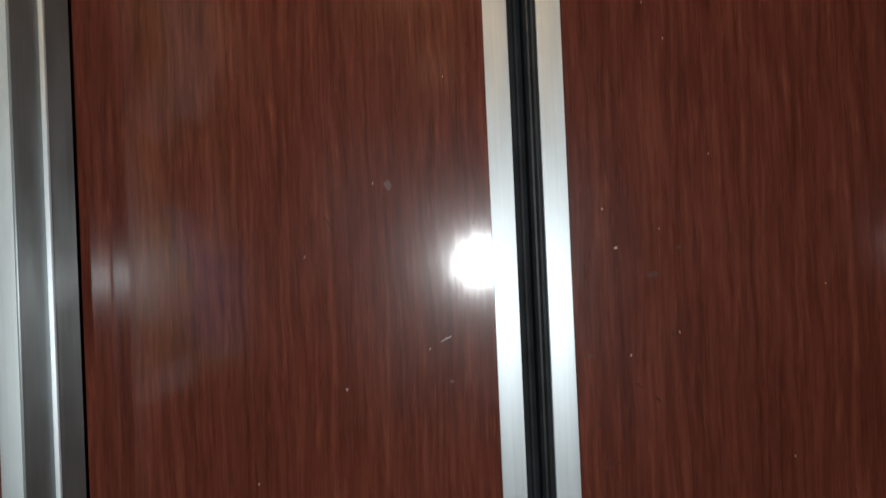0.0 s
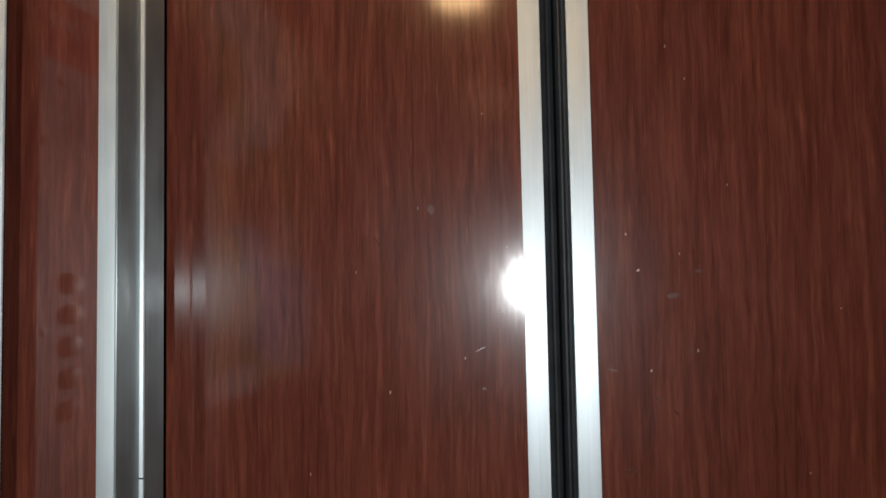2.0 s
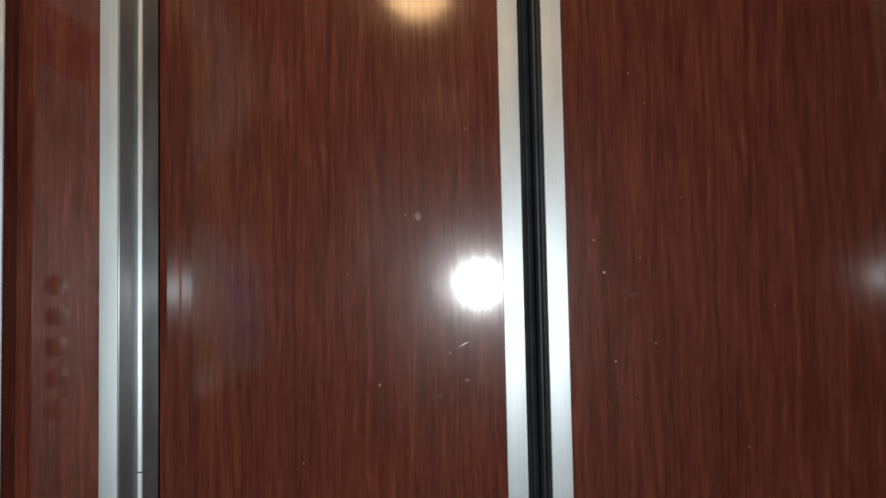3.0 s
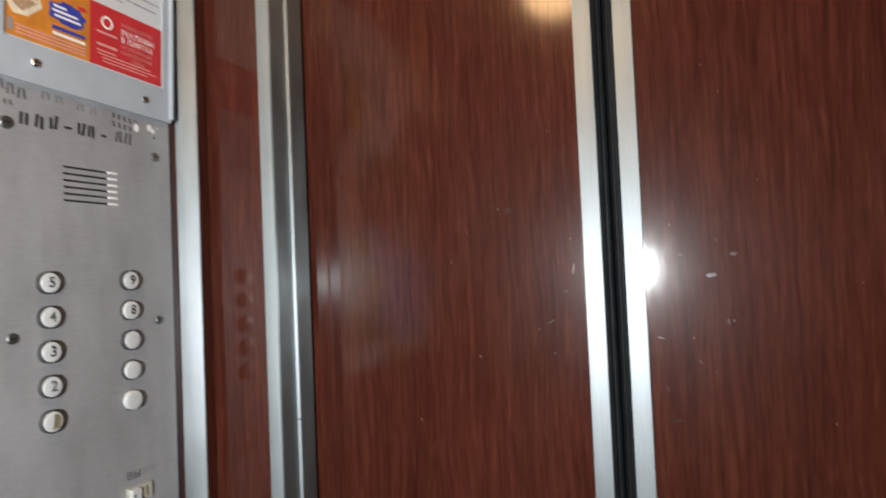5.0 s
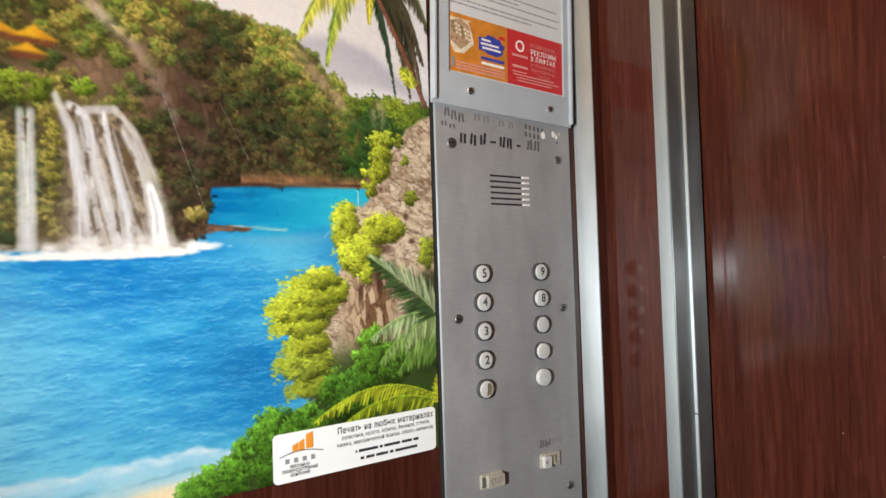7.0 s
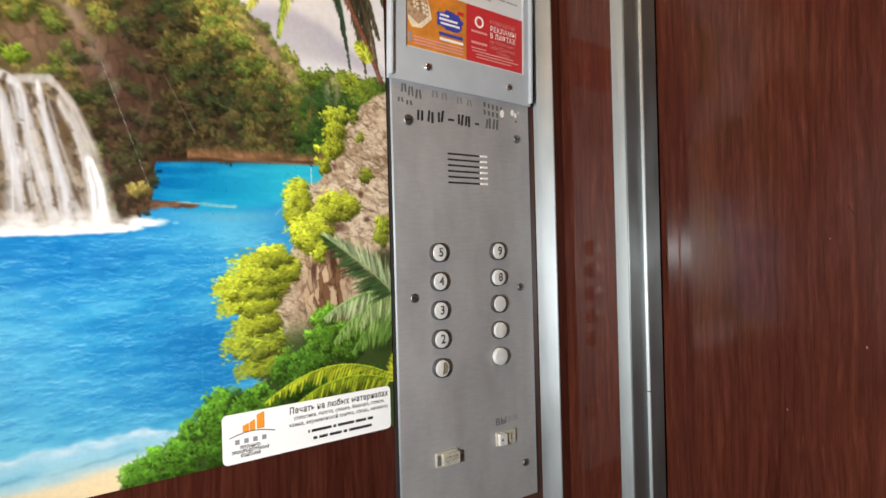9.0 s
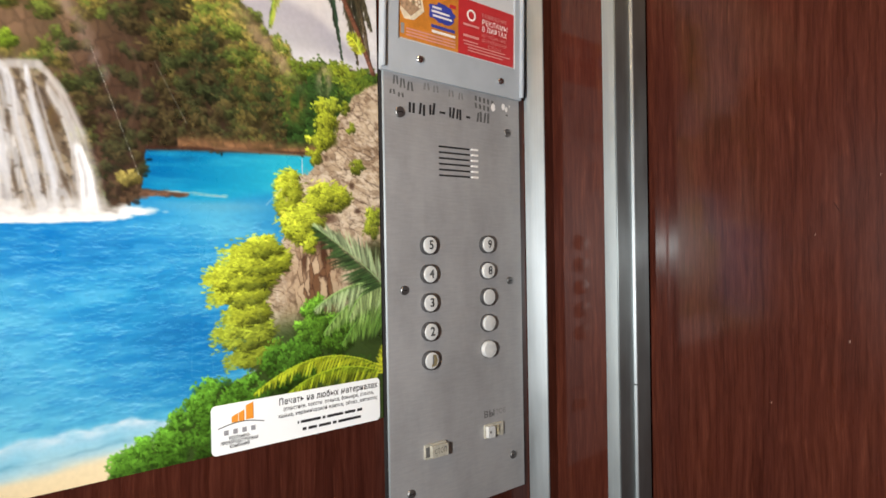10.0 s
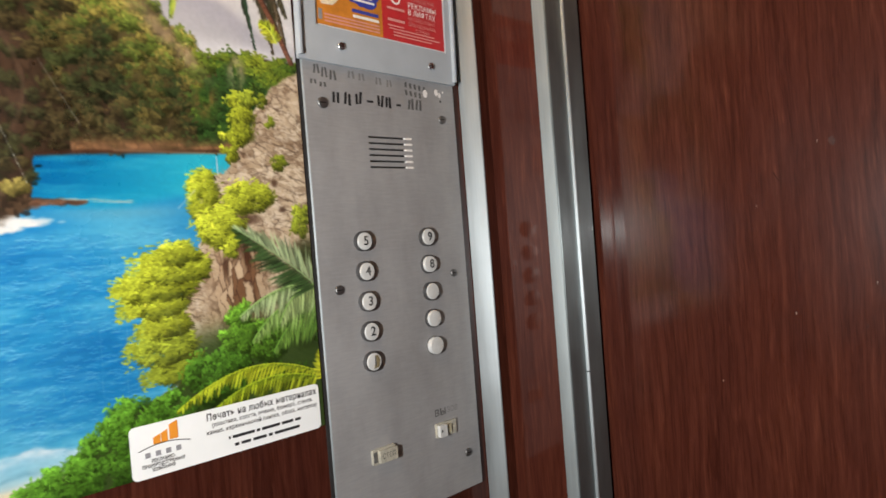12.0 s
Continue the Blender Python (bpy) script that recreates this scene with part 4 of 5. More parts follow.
def paint_palm(p):
    rng, c = p.rng, (-0.299, 1.708)
    dark, teal, gold, fresh, deep = (66, 62, 44), (48, 74, 56), (202, 204, 76), (168, 182, 66), (92, 104, 48)
    for p1, p2, leaf, up, under, hang in (((-0.268, 1.690), (-0.252, 1.585), 0.020, (84, 70, 54), dark, 0.6), ((-0.250, 1.690), (-0.238, 1.590), 0.022, (58, 52, 40), (86, 74, 56), 0.6), ((-0.272, 1.705), (-0.256, 1.622), 0.024, (70, 62, 46), dark, 0.6), ((-0.262, 1.715), (-0.236, 1.625), 0.030, dark, dark, 0.55), ((-0.258, 1.700), (-0.246, 1.605), 0.030, (74, 66, 50), (54, 54, 40), 0.6),
                                          ((-0.275, 1.700), (-0.262, 1.640), 0.026, dark, (50, 54, 38), 0.5), ((-0.25, 1.735), (-0.228, 1.66), 0.030, deep, dark, 0.55),
                                          ((-0.284, 1.680), (-0.2705, 1.588), 0.016, teal, (44, 58, 40), 0.6), ((-0.255, 1.745), (-0.2345, 1.702), 0.028, fresh, deep, 0.5),
                                          ((-0.27, 1.765), (-0.238, 1.752), 0.030, fresh, deep, 0.4), ((-0.285, 1.765), (-0.262, 1.795), 0.028, deep, fresh, 0.3),
                                          ((-0.305, 1.760), (-0.300, 1.800), 0.026, fresh, deep, 0.25), ((-0.325, 1.765), (-0.350, 1.790), 0.030, gold, fresh, 0.35),
                                          ((-0.335, 1.755), (-0.386, 1.722), 0.034, fresh, (140, 158, 70), 0.5), ((-0.330, 1.735), (-0.356, 1.735), 0.024, deep, fresh, 0.45),
                                          ((-0.330, 1.700), (-0.346, 1.606), 0.026, fresh, (112, 140, 54), 0.55), ((-0.338, 1.712), (-0.373, 1.628), 0.034, gold, fresh, 0.5),
                                          ((-0.296, 1.690), (-0.2985, 1.655), 0.014, gold, (190, 170, 60), 0.5), ((-0.285, 1.712), (-0.268, 1.690), 0.018, gold, fresh, 0.45)):
        p.frond(c, p1, p2, leaf, up, under, hang, 56, 0.9)
    xs, ys = p.along(((-0.2985, 1.702), (-0.285, 1.678), (-0.269, 1.650), (-0.252, 1.618), (-0.2335, 1.577)), 160)
    for k in range(160):
        p.dab(xs[k], ys[k], 0.0030, 0.0022, 0, np.array((126, 84, 66)) * (0.8 + 0.35 * rng.random()), 1)
        p.dab(xs[k] + 0.0018, ys[k], 0.0013, 0.002, 0, (74, 46, 38), 0.8)
    for _ in range(16):
        p.dab(rng.normal(-0.2985, 0.005), rng.normal(1.706, 0.006), 0.005, 0.0020, rng.uniform(0, 3.1), np.array((206, 172, 62)) * rng.uniform(0.7, 1.1), 0.8)
    p.dab(-0.3045, 1.7075, 0.0030, 0.0045, 0, (214, 176, 128), 0.8)
    p.frond((-0.248, 1.596), (-0.255, 1.612), (-0.264, 1.612), 0.010, (190, 196, 60), (160, 176, 50), 0.2, 24)


def paint_mural():
    p = Painter(5)
    paint_sky(p)
    paint_water(p)
    paint_hill(p)
    paint_fall(p)
    paint_bank(p)
    paint_palm(p)
    rng = p.rng
    p.soften(np.ones_like(p.u) * (0.10 + 0.55 * soft(p.z - 1.43, 0.004) * soft(-0.33 - p.u, 0.01)), 1)
    # scratches and scuffs across the gloss
    for (u0, z0), (u1, z1), alpha in (((-0.4931, 1.5594), (-0.461, 1.4634), 0.55), ((-0.447, 1.556), (-0.4225, 1.508), 0.25), ((-0.3165, 1.486), (-0.3160, 1.470), 0.4), ((-0.353, 1.441), (-0.338, 1.456), 0.35),
                                      ((-0.401, 1.353), (-0.405, 1.290), 0.10), ((-0.421, 1.350), (-0.4225, 1.295), 0.10)):
        for t in np.linspace(0, 1, 50):
            p.dab(u0 + (u1 - u0) * t, z0 + (z1 - z0) * t, 0.0006, 0.0014, 0, (214, 220, 222), alpha * rng.uniform(0.2, 0.9), 1.0)
    for _ in range(12):
        p.dab(rng.uniform(-0.52, -0.36), rng.uniform(1.29, 1.44), rng.uniform(0.004, 0.016), 0.0006, rng.uniform(1.2, 2.3), (190, 214, 226), 0.08, 1.2)
    p.c *= (0.985 + 0.03 * p.grain(0.003, 0.003, 2))[..., None]
    return p


def build_mural():
    p = paint_mural()
    cols = np.r_[0:400:5, 400:p.w - 1:1, p.w - 1]
    rows = np.r_[0:120:5, 120:p.h - 1:1, p.h - 1]
    ink = np.clip(p.c[np.ix_(rows, cols)] / 246.0, 0, 1) ** 2.2 * 0.80
    yy = np.linspace(MURAL_U0, MURAL_U1, p.w)[cols]
    zz = np.linspace(MURAL_Z1, MURAL_Z0, p.h)[rows]
    nr, nc = len(rows), len(cols)
    co = np.zeros((nr * nc, 3))
    co[:, 0] = -0.0022
    co[:, 1] = np.tile(yy, nr)
    co[:, 2] = np.repeat(zz, nc)
    idx = np.arange(nr * nc).reshape(nr, nc)
    quads = np.stack((idx[:-1, :-1], idx[1:, :-1], idx[1:, 1:], idx[:-1, 1:]), -1).reshape(-1, 4)
    me = bpy.data.meshes.new("printed_sheet")
    me.vertices.add(len(co))
    me.vertices.foreach_set("co", co.ravel())
    me.loops.add(quads.size)
    me.loops.foreach_set("vertex_index", quads.ravel().astype(np.int32))
    me.polygons.add(len(quads))
    me.polygons.foreach_set("loop_start", np.arange(0, quads.size, 4, dtype=np.int32))
    me.update(calc_edges=True)
    at = me.attributes.new("ink", "FLOAT_COLOR", "POINT")
    rgba = np.ones((nr * nc, 4), np.float32)
    rgba[:, :3] = ink.reshape(-1, 3)
    at.data.foreach_set("color", rgba.ravel())
    me.materials.append(MURAL_PRINT)
    mural = thing("wall_mural", "glossy printed mural of a tropical bay with waterfall and palm", "wall mural", (-0.0045, -0.6, 1.222), WALL)
    me.transform(Matrix.Translation(-BASES[mural.name]))
    sheet = new("printed_sheet", me)
    sheet.parent = mural
    part("backing", box(bmesh.new(), -0.0044, -0.0024, MURAL_U0, MURAL_U1, MURAL_Z0, MURAL_Z1), STICKER, mural, "thin white backing board")


build_mural()


# ---------------------------------------------------------------- control panel
def control_panel():
    cop = thing("control_panel", "scuffed grey steel lift control panel with round white buttons", "control panel", (-0.0045, -0.121, 1.10), WALL)
    y0, y1, z0, z1 = -0.2225, -0.0210, 1.100, 1.600
    gy0, gy1, gz0, gz1 = -0.1500, -0.0905, 1.4775, 1.5160
    # one sheet with six speaker slots cut through it
    pitch = (gz1 - gz0) / 6
    ups = [z0]
    for k in range(6):
        ups += [gz0 + k * pitch, gz0 + k * pitch + 0.0022]
    ups.append(z1)
    alongs = [y0, gy0, gy1, y1]
    bm = bmesh.new()
    grid = [[bm.verts.new((-0.0012, y, z)) for y in alongs] for z in ups]
    cells = []
    for r in range(len(ups) - 1):
        for c in range(3):
            if not (c == 1 and r % 2 == 1):
                cells.append(bm.faces.new((grid[r][c], grid[r][c + 1], grid[r + 1][c + 1], grid[r + 1][c])))
    raised = bmesh.ops.extrude_face_region(bm, geom=cells)["geom"]
    bmesh.ops.translate(bm, verts=[v for v in raised if isinstance(v, bmesh.types.BMVert)], vec=(0.0026, 0, 0))
    part("face_plate", bm, PANEL_STEEL, cop, "scuffed grey steel plate")
    # near-black colour paints the shade in the slots and the gap by the mural
    part("box_body", box(bmesh.new(), -0.0044, -0.0014, y0 - 0.0038, y1 - 0.002, z0 + 0.002, z1), DARK, cop, "box behind the plate, near-black for the shade in slots and side gap")
    part("plate_edge", box(bmesh.new(), -0.0044, 0.0012, y0 - 0.0009, y0 - 0.0001, z0, z1), ALUMINIUM, cop, "bright folded edge")
    # white blocks stand in for the light that shows at the slots' ends
    for k in range(6):
        z = gz0 + k * pitch + 0.0011
        part("slot_end", box(bmesh.new(), -0.0012, 0.0016, -0.1005, -0.0908, z - 0.0010, z + 0.0012), WHITE_INK, cop, "white block for the light at a slot's end")
    for y, z, r in ((-0.2033, 1.5424, 0.0058), (-0.0424, 1.5354, 0.0050), (-0.2013, 1.3531, 0.0050), (-0.0423, 1.3556, 0.0046), (-0.0410, 1.1419, 0.0048), (-0.1971, 1.1343, 0.0048)):
        screw = part("screw", disc(bmesh.new(), (y, z), r, 0.0010, 0.0034, 20, 0.0012), SCREW, cop, "dark worn screw head")
        part("drive", box(bmesh.new(), 0.0032, 0.0036, y - r * 0.6, y + r * 0.6, z - 0.0005, z + 0.0005), DARK, screw)

    def button(y, z, digit, mat=PLASTIC, out=0.0074, ink=INK, sleeve=0.0062):
        """A metal sleeve that stands out of the plate, with a plastic cap in its mouth."""
        push = part("button", ring(bmesh.new(), (y, z), 0.0092, 0.0105, 0.0008, sleeve, 36), COLLAR, cop, "dark metal sleeve round a push button")
        part("cap", disc(bmesh.new(), (y, z), 0.0098 if sleeve < 0.003 else 0.0091, 0.0010, out, 36, 0.0009), mat, push, "worn white plastic cap" if mat is PLASTIC else "yellowed, scorched plastic cap")
        if digit:
            lettering(digit, 0.0134, (out + 0.0002, y + 0.0012, z), ink, push, "digit", "CENTER", 0.00025)
        return push
    for k, (digit, ink) in enumerate((("5", INK), ("4", FADED_INK), ("3", INK), ("2", INK), ("1", FADED_INK))):
        push = button(-0.1690, 1.4006 - 0.0315 * k, digit, PLASTIC, 0.0076, ink, 0.0064)
        if digit == "1":
            y, z = -0.1690, 1.4006 - 0.0315 * k
            burn = [(y + 0.0008, z + 0.0068), (y + 0.0050, z + 0.0062), (y + 0.0074, z + 0.0010), (y + 0.0052, z - 0.0060), (y - 0.0012, z - 0.0070), (y + 0.0006, z - 0.0010)]
            part("scorch", slab(bmesh.new(), burn, 0.0076, 0.00772), SCORCH, push, "brown scorched patch on the cap")
    for k, (digit, sleeve) in enumerate((("9", 0.0064), ("8", 0.0040), ("", 0.0064), ("", 0.0044), ("", 0.0018))):
        button(-0.0812, 1.4001 - 0.0309 * k, digit, PLASTIC, 0.0078, INK, sleeve)
    # two rocker buttons in clear, yellowed frames
    for name, ya, za, worn in (("stop_button", -0.1635, 1.1748, True), ("call_button", -0.0740, 1.1792, False)):
        fr = part(name, slab(bmesh.new(), rounded(ya - 0.0150, ya + 0.0150, za - 0.0080, za + 0.0080, 0.0012), 0.0010, 0.0042), CLEAR, cop, "yellowed clear plastic rocker button")
        if worn:
            part("rocker", slab(bmesh.new(), rounded(ya - 0.0085, ya + 0.0140, za - 0.0064, za + 0.0066, 0.0010), 0.0042, 0.0088), CLEAR, fr)
            part("window", slab(bmesh.new(), rounded(ya - 0.0140, ya - 0.0092, za - 0.0055, za + 0.0055, 0.0008), 0.0042, 0.0046), FADED_INK, fr, "dark window beside the rocker")
            lettering("СТОП", 0.0080, (0.0090, ya + 0.0028, za), FADED_INK, fr, "lettering", "CENTER", width=0.0165)
        else:
            part("rocker", slab(bmesh.new(), rounded(ya - 0.0138, ya - 0.0030, za - 0.0066, za + 0.0066, 0.0010), 0.0042, 0.0090), PLASTIC, fr)
            part("window", slab(bmesh.new(), rounded(ya - 0.0015, ya + 0.0060, za - 0.0052, za + 0.0052, 0.0008), 0.0042, 0.0062), STAINED, fr, "cloudy yellowed window")
            part("mark", box(bmesh.new(), 0.0090, 0.0092, ya - 0.0118, ya - 0.0096, za - 0.0010, za + 0.0016), FADED_INK, fr)
    lettering("ВЫ", 0.0105, (0.0016, -0.0885, 1.1985), FADED_INK, cop, "lettering", label="worn black call lettering", bold=0.0002, width=0.0165)
    lettering("ЗОВ", 0.0085, (0.0016, -0.0695, 1.1988), GHOST_INK, cop, "lettering", label="almost rubbed-off call lettering", width=0.0165)
    # felt-pen scrawl: bars for what stands there
    rng = random.Random(4)

    def stroke(y, z, w, h, mat, lean=0.0, name="pen_bar"):
        pts = [(y - w / 2 + lean * h, z + h / 2), (y - w / 2 - lean * h, z - h / 2), (y + w / 2 - lean * h, z - h / 2), (y + w / 2 + lean * h, z + h / 2)]
        part(name, slab(bmesh.new(), pts, 0.0014, 0.0016), mat, cop)
    for n, (y, z, wide) in enumerate(((-0.1868, 1.5497, 0.0095), (-0.1727, 1.5486, 0.0090), (-0.1588, 1.5503, 0.0092), (-0.1440, 1.5484, 0), (-0.1302, 1.5497, 0.0090), (-0.1197, 1.5488, 0.0080), (-0.1054, 1.5476, 0),
                                      (-0.0877, 1.5496, 0.0085), (-0.0762, 1.5492, 0.0100))):
        mat = INK if n < 7 else FADED_INK
        if wide:
            stroke(y - wide * 0.27, z + rng.uniform(-0.0010, 0.0010), 0.0029, rng.uniform(0.0108, 0.0128), mat, rng.uniform(-0.02, 0.10))
            stroke(y + wide * 0.27, z + rng.uniform(-0.0010, 0.0010), 0.0031, rng.uniform(0.0108, 0.0132), mat, rng.uniform(-0.02, 0.10))
        else:
            stroke(y, z, 0.0085 if n == 3 else 0.0062, 0.0024, mat)
    for y, z, w, h in ((-0.2075, 1.5760, 0.0070, 0.0090), (-0.1985, 1.5735, 0.0070, 0.0100), (-0.1885, 1.5715, 0.0080, 0.0095), (-0.1660, 1.5745, 0.0085, 0.0075), (-0.1530, 1.5735, 0.0080, 0.0075),
                       (-0.1310, 1.5715, 0.0080, 0.0075), (-0.1165, 1.5705, 0.0070, 0.0075), (-0.2120, 1.5630, 0.0075, 0.0045), (-0.2010, 1.5610, 0.0080, 0.0048)):
        stroke(y - w * 0.3, z, w * 0.30, h, GHOST_INK if y > -0.17 else FADED_INK, 0.06)
        stroke(y + w * 0.3, z, w * 0.30, h, GHOST_INK if y > -0.17 else FADED_INK, -0.06)
    for k in range(9):
        stroke(-0.0930 + 0.0066 * (k % 5), 1.5715 - 0.0086 * (k // 5) - 0.0007 * (k % 5), 0.0030, 0.0058, FADED_INK, rng.uniform(-0.1, 0.1))
    for y, z, w, h in ((-0.0480, 1.5668, 0.006, 0.0028), (-0.0430, 1.5640, 0.003, 0.0022), (-0.0652, 1.5640, 0.003, 0.0034), (-0.0375, 1.5680, 0.003, 0.0009)):
        part("paint_chip", disc(bmesh.new(), (y, z), h, 0.0014, 0.00165, 9, 0, 1.4), WHITE_INK, cop, "chip of white paint")
    part("hole", disc(bmesh.new(), (-0.0420, 1.5570), 0.0013, 0.0014, 0.0016, 12), DARK, cop)


control_panel()


# ---------------------------------------------------------------- notice board above it
def notice_board():
    nb = thing("notice_board", "pale grey metal notice frame holding a printed sheet", "notice board", (-0.0045, -0.125, 1.5830), WALL, turn=-1.8)
    y0, y1, z0, z1 = -0.2290, -0.0212, 1.5830, 1.9400
    iy0, iy1, iz0, iz1 = -0.2075, -0.0325, 1.6165, 1.9150
    bm = bmesh.new()
    for a, b, c, d in ((y0, y1, z0, iz0), (y0, y1, iz1, z1), (y0, iy0, iz0, iz1), (iy1, y1, iz0, iz1)):
        box(bm, 0.0018, 0.0062, a, b, c, d)
    bmesh.ops.remove_doubles(bm, verts=bm.verts, dist=1e-6)
    part("frame", bm, FRAME_PAINT, nb)
    part("lip", slab(bmesh.new(), rounded(y0, y1, z0 - 0.0030, z0 - 0.0001, 0.0012), 0.0018, 0.0064), FRAME_PAINT, nb)
    part("rim", box(bmesh.new(), 0.0018, 0.0105, y0 - 0.0002, y0 + 0.0030, z0, z1, 0.0010), FRAME_PAINT, nb)
    part("rim", box(bmesh.new(), 0.0018, 0.0105, y1 - 0.0030, y1 + 0.0002, z0, z1, 0.0010), FRAME_PAINT, nb)
    part("sheet", box(bmesh.new(), 0.0020, 0.0036, iy0, iy1, iz0, iz1), PAPER, nb, "white printed notice")
    for y, z in ((-0.1795, 1.5990), (-0.0585, 1.5972)):
        screw = part("screw", disc(bmesh.new(), (y, z), 0.0042, 0.0060, 0.0088, 22, 0.0014), CHROME, nb, "shiny domed screw")
        part("drive", box(bmesh.new(), 0.0086, 0.0090, y - 0.0024, y + 0.0024, z - 0.0005, z + 0.0005), DARK, screw)
    out = 0.0037
    rng = random.Random(9)

    def words(z, a, b, h, mat=GREY_INK):
        """A line of unreadable print: one bar a word."""
        bm, y = bmesh.new(), a
        while y < b - 0.002:
            w = min(rng.uniform(0.004, 0.014), b - y)
            box(bm, out, out + 0.0002, y, y + w, z - h / 2, z + h / 2)
            y += w + 0.0016
        part("text_line", bm, mat, nb)
    lines = [(1.6955, 0.0, 0.72), (1.7005, 0.0, 0.98), (1.7095, 0.0, 1.0), (1.7145, 0.0, 0.62), (1.7195, 0.0, 0.97), (1.7285, 0.28, 0.76)]
    lines += [(1.7385 + 0.0052 * k, 0.0, (0.80, 0.97, 0.92, 0.94, 0.90, 0.86)[k]) for k in range(6)]
    lines += [(1.7760, 0.40, 0.62)] + [(1.7850 + 0.0052 * k, 0.0, (0.66, 0.97, 1.0, 0.95)[k]) for k in range(4)]
    lines += [(1.8130 + 0.0052 * k, 0.0, (0.5, 0.9, 0.95, 0.92, 0.97, 0.9)[k]) for k in range(6)] + [(1.8550, 0.30, 0.72), (1.8680, 0.2, 0.8)]
    for z, a, b in lines:
        span = iy1 - iy0 - 0.008
        words(z, iy0 + 0.003 + a * span, iy0 + 0.003 + b * span, 0.0015 if a == 0 else 0.0024)
    # two advertisements pasted along the bottom
    part("orange_advert", box(bmesh.new(), out, out + 0.0004, -0.2045, -0.1226, 1.6190, 1.6835), ORANGE, nb, "orange printed advertisement")
    part("red_advert", box(bmesh.new(), out, out + 0.0004, -0.1226, -0.0330, 1.6190, 1.6835), RED, nb, "red printed advertisement")
    o2 = out + 0.0005

    def bar(name, y0_, y1_, za, zb, mat, lift=0.0):
        part(name, box(bmesh.new(), o2 + lift, o2 + 0.0002 + lift, y0_, y1_, za, zb), mat, nb)
    # a board-game picture: a pale tray, a heap of brown and cream counters
    part("tray_picture", slab(bmesh.new(), [(-0.2040, 1.6480), (-0.1985, 1.6395), (-0.1860, 1.6405), (-0.1720, 1.6530), (-0.1745, 1.6640), (-0.1800, 1.6785), (-0.2040, 1.6785)], o2, o2 + 0.0002), CREAM, nb)
    part("box_picture", slab(bmesh.new(), [(-0.2040, 1.6520), (-0.1900, 1.6440), (-0.1760, 1.6560), (-0.1785, 1.6720), (-0.1900, 1.6780), (-0.2040, 1.6740)], o2 + 0.0003, o2 + 0.0005), BEIGE, nb)
    for k in range(18):
        y, z = -0.2015 + 0.0042 * (k % 6) + 0.0010 * (k // 6), 1.6720 - 0.0046 * (k // 6) - 0.0012 * (k % 6)
        part("counter_picture", disc(bmesh.new(), (y, z), 0.0017, o2 + 0.0006, o2 + 0.0008, 10), CREAM if k % 3 else SCORCH, nb)
    pts = []
    for k in range(28):
        a = 2 * math.pi * k / 28
        r = 1.0 + rng.uniform(-0.14, 0.16)
        pts.append((-0.1470 + 0.0195 * r * math.cos(a), 1.6570 + 0.0105 * r * math.sin(a)))
    part("blue_splash", slab(bmesh.new(), pts, o2, o2 + 0.0003), BLUE, nb)
    for k, (a, b) in enumerate(((-0.1610, -0.1480), (-0.1620, -0.1360), (-0.1600, -0.1330))):
        bar("text_bar", a, b, 1.6605 - 0.0046 * k, 1.6628 - 0.0046 * k, WHITE_INK, 0.0004)
    bar("text_bar", -0.1360, -0.1270, 1.6665, 1.6705, RED, 0.0004)
    bar("text_bar", -0.1620, -0.1280, 1.6390, 1.6425, BLUE)
    bar("text_bar", -0.1610, -0.1275, 1.6335, 1.6365, WHITE_INK)
    for k in range(3):
        bar("text_bar", -0.1960, -0.1270, 1.6225 + 0.0034 * k, 1.6240 + 0.0034 * k, PINK_INK)
    bar("text_bar", -0.2000, -0.1760, 1.6770, 1.6785, CREAM)
    bar("code_mark", -0.2030, -0.1985, 1.6235, 1.6345, GREY_INK)
    part("ring_emblem", ring(bmesh.new(), (-0.1030, 1.6660), 0.0046, 0.0068, o2, o2 + 0.0003, 26), WHITE_INK, nb)
    bar("text_bar", -0.1150, -0.0910, 1.6530, 1.6555, PINK_INK)
    bar("text_bar", -0.1150, -0.0910, 1.6400, 1.6428, PINK_INK)
    for k, (a, b) in enumerate(((-0.1150, -0.0925), (-0.1135, -0.0480), (-0.1080, -0.0400), (-0.1080, -0.0520))):
        bar("text_bar", a, b, 1.6345 - 0.0034 * k, 1.6358 - 0.0034 * k, PINK_INK)
    for text, z, size, wide, mat in (("РАЗМЕЩЕНИЕ", 1.6702, 0.0062, 0.0400, PINK_INK), ("РЕКЛАМЫ", 1.6622, 0.0086, 0.0415, WHITE_INK), ("В ЛИФТАХ", 1.6542, 0.0086, 0.0405, WHITE_INK),
                                     ("НА СПЕЦИАЛЬНО", 1.6470, 0.0054, 0.0395, PINK_INK), ("ОБОРУДОВАННЫХ", 1.6408, 0.0054, 0.0405, PINK_INK), ("СТЕНДАХ", 1.6348, 0.0054, 0.0210, PINK_INK)):
        lettering(text, size, (o2 + 0.0002, -0.0862 if wide > 0.03 else -0.0760, z), mat, nb, width=wide, bold=0.0001 if mat is WHITE_INK else 0.0)


notice_board()


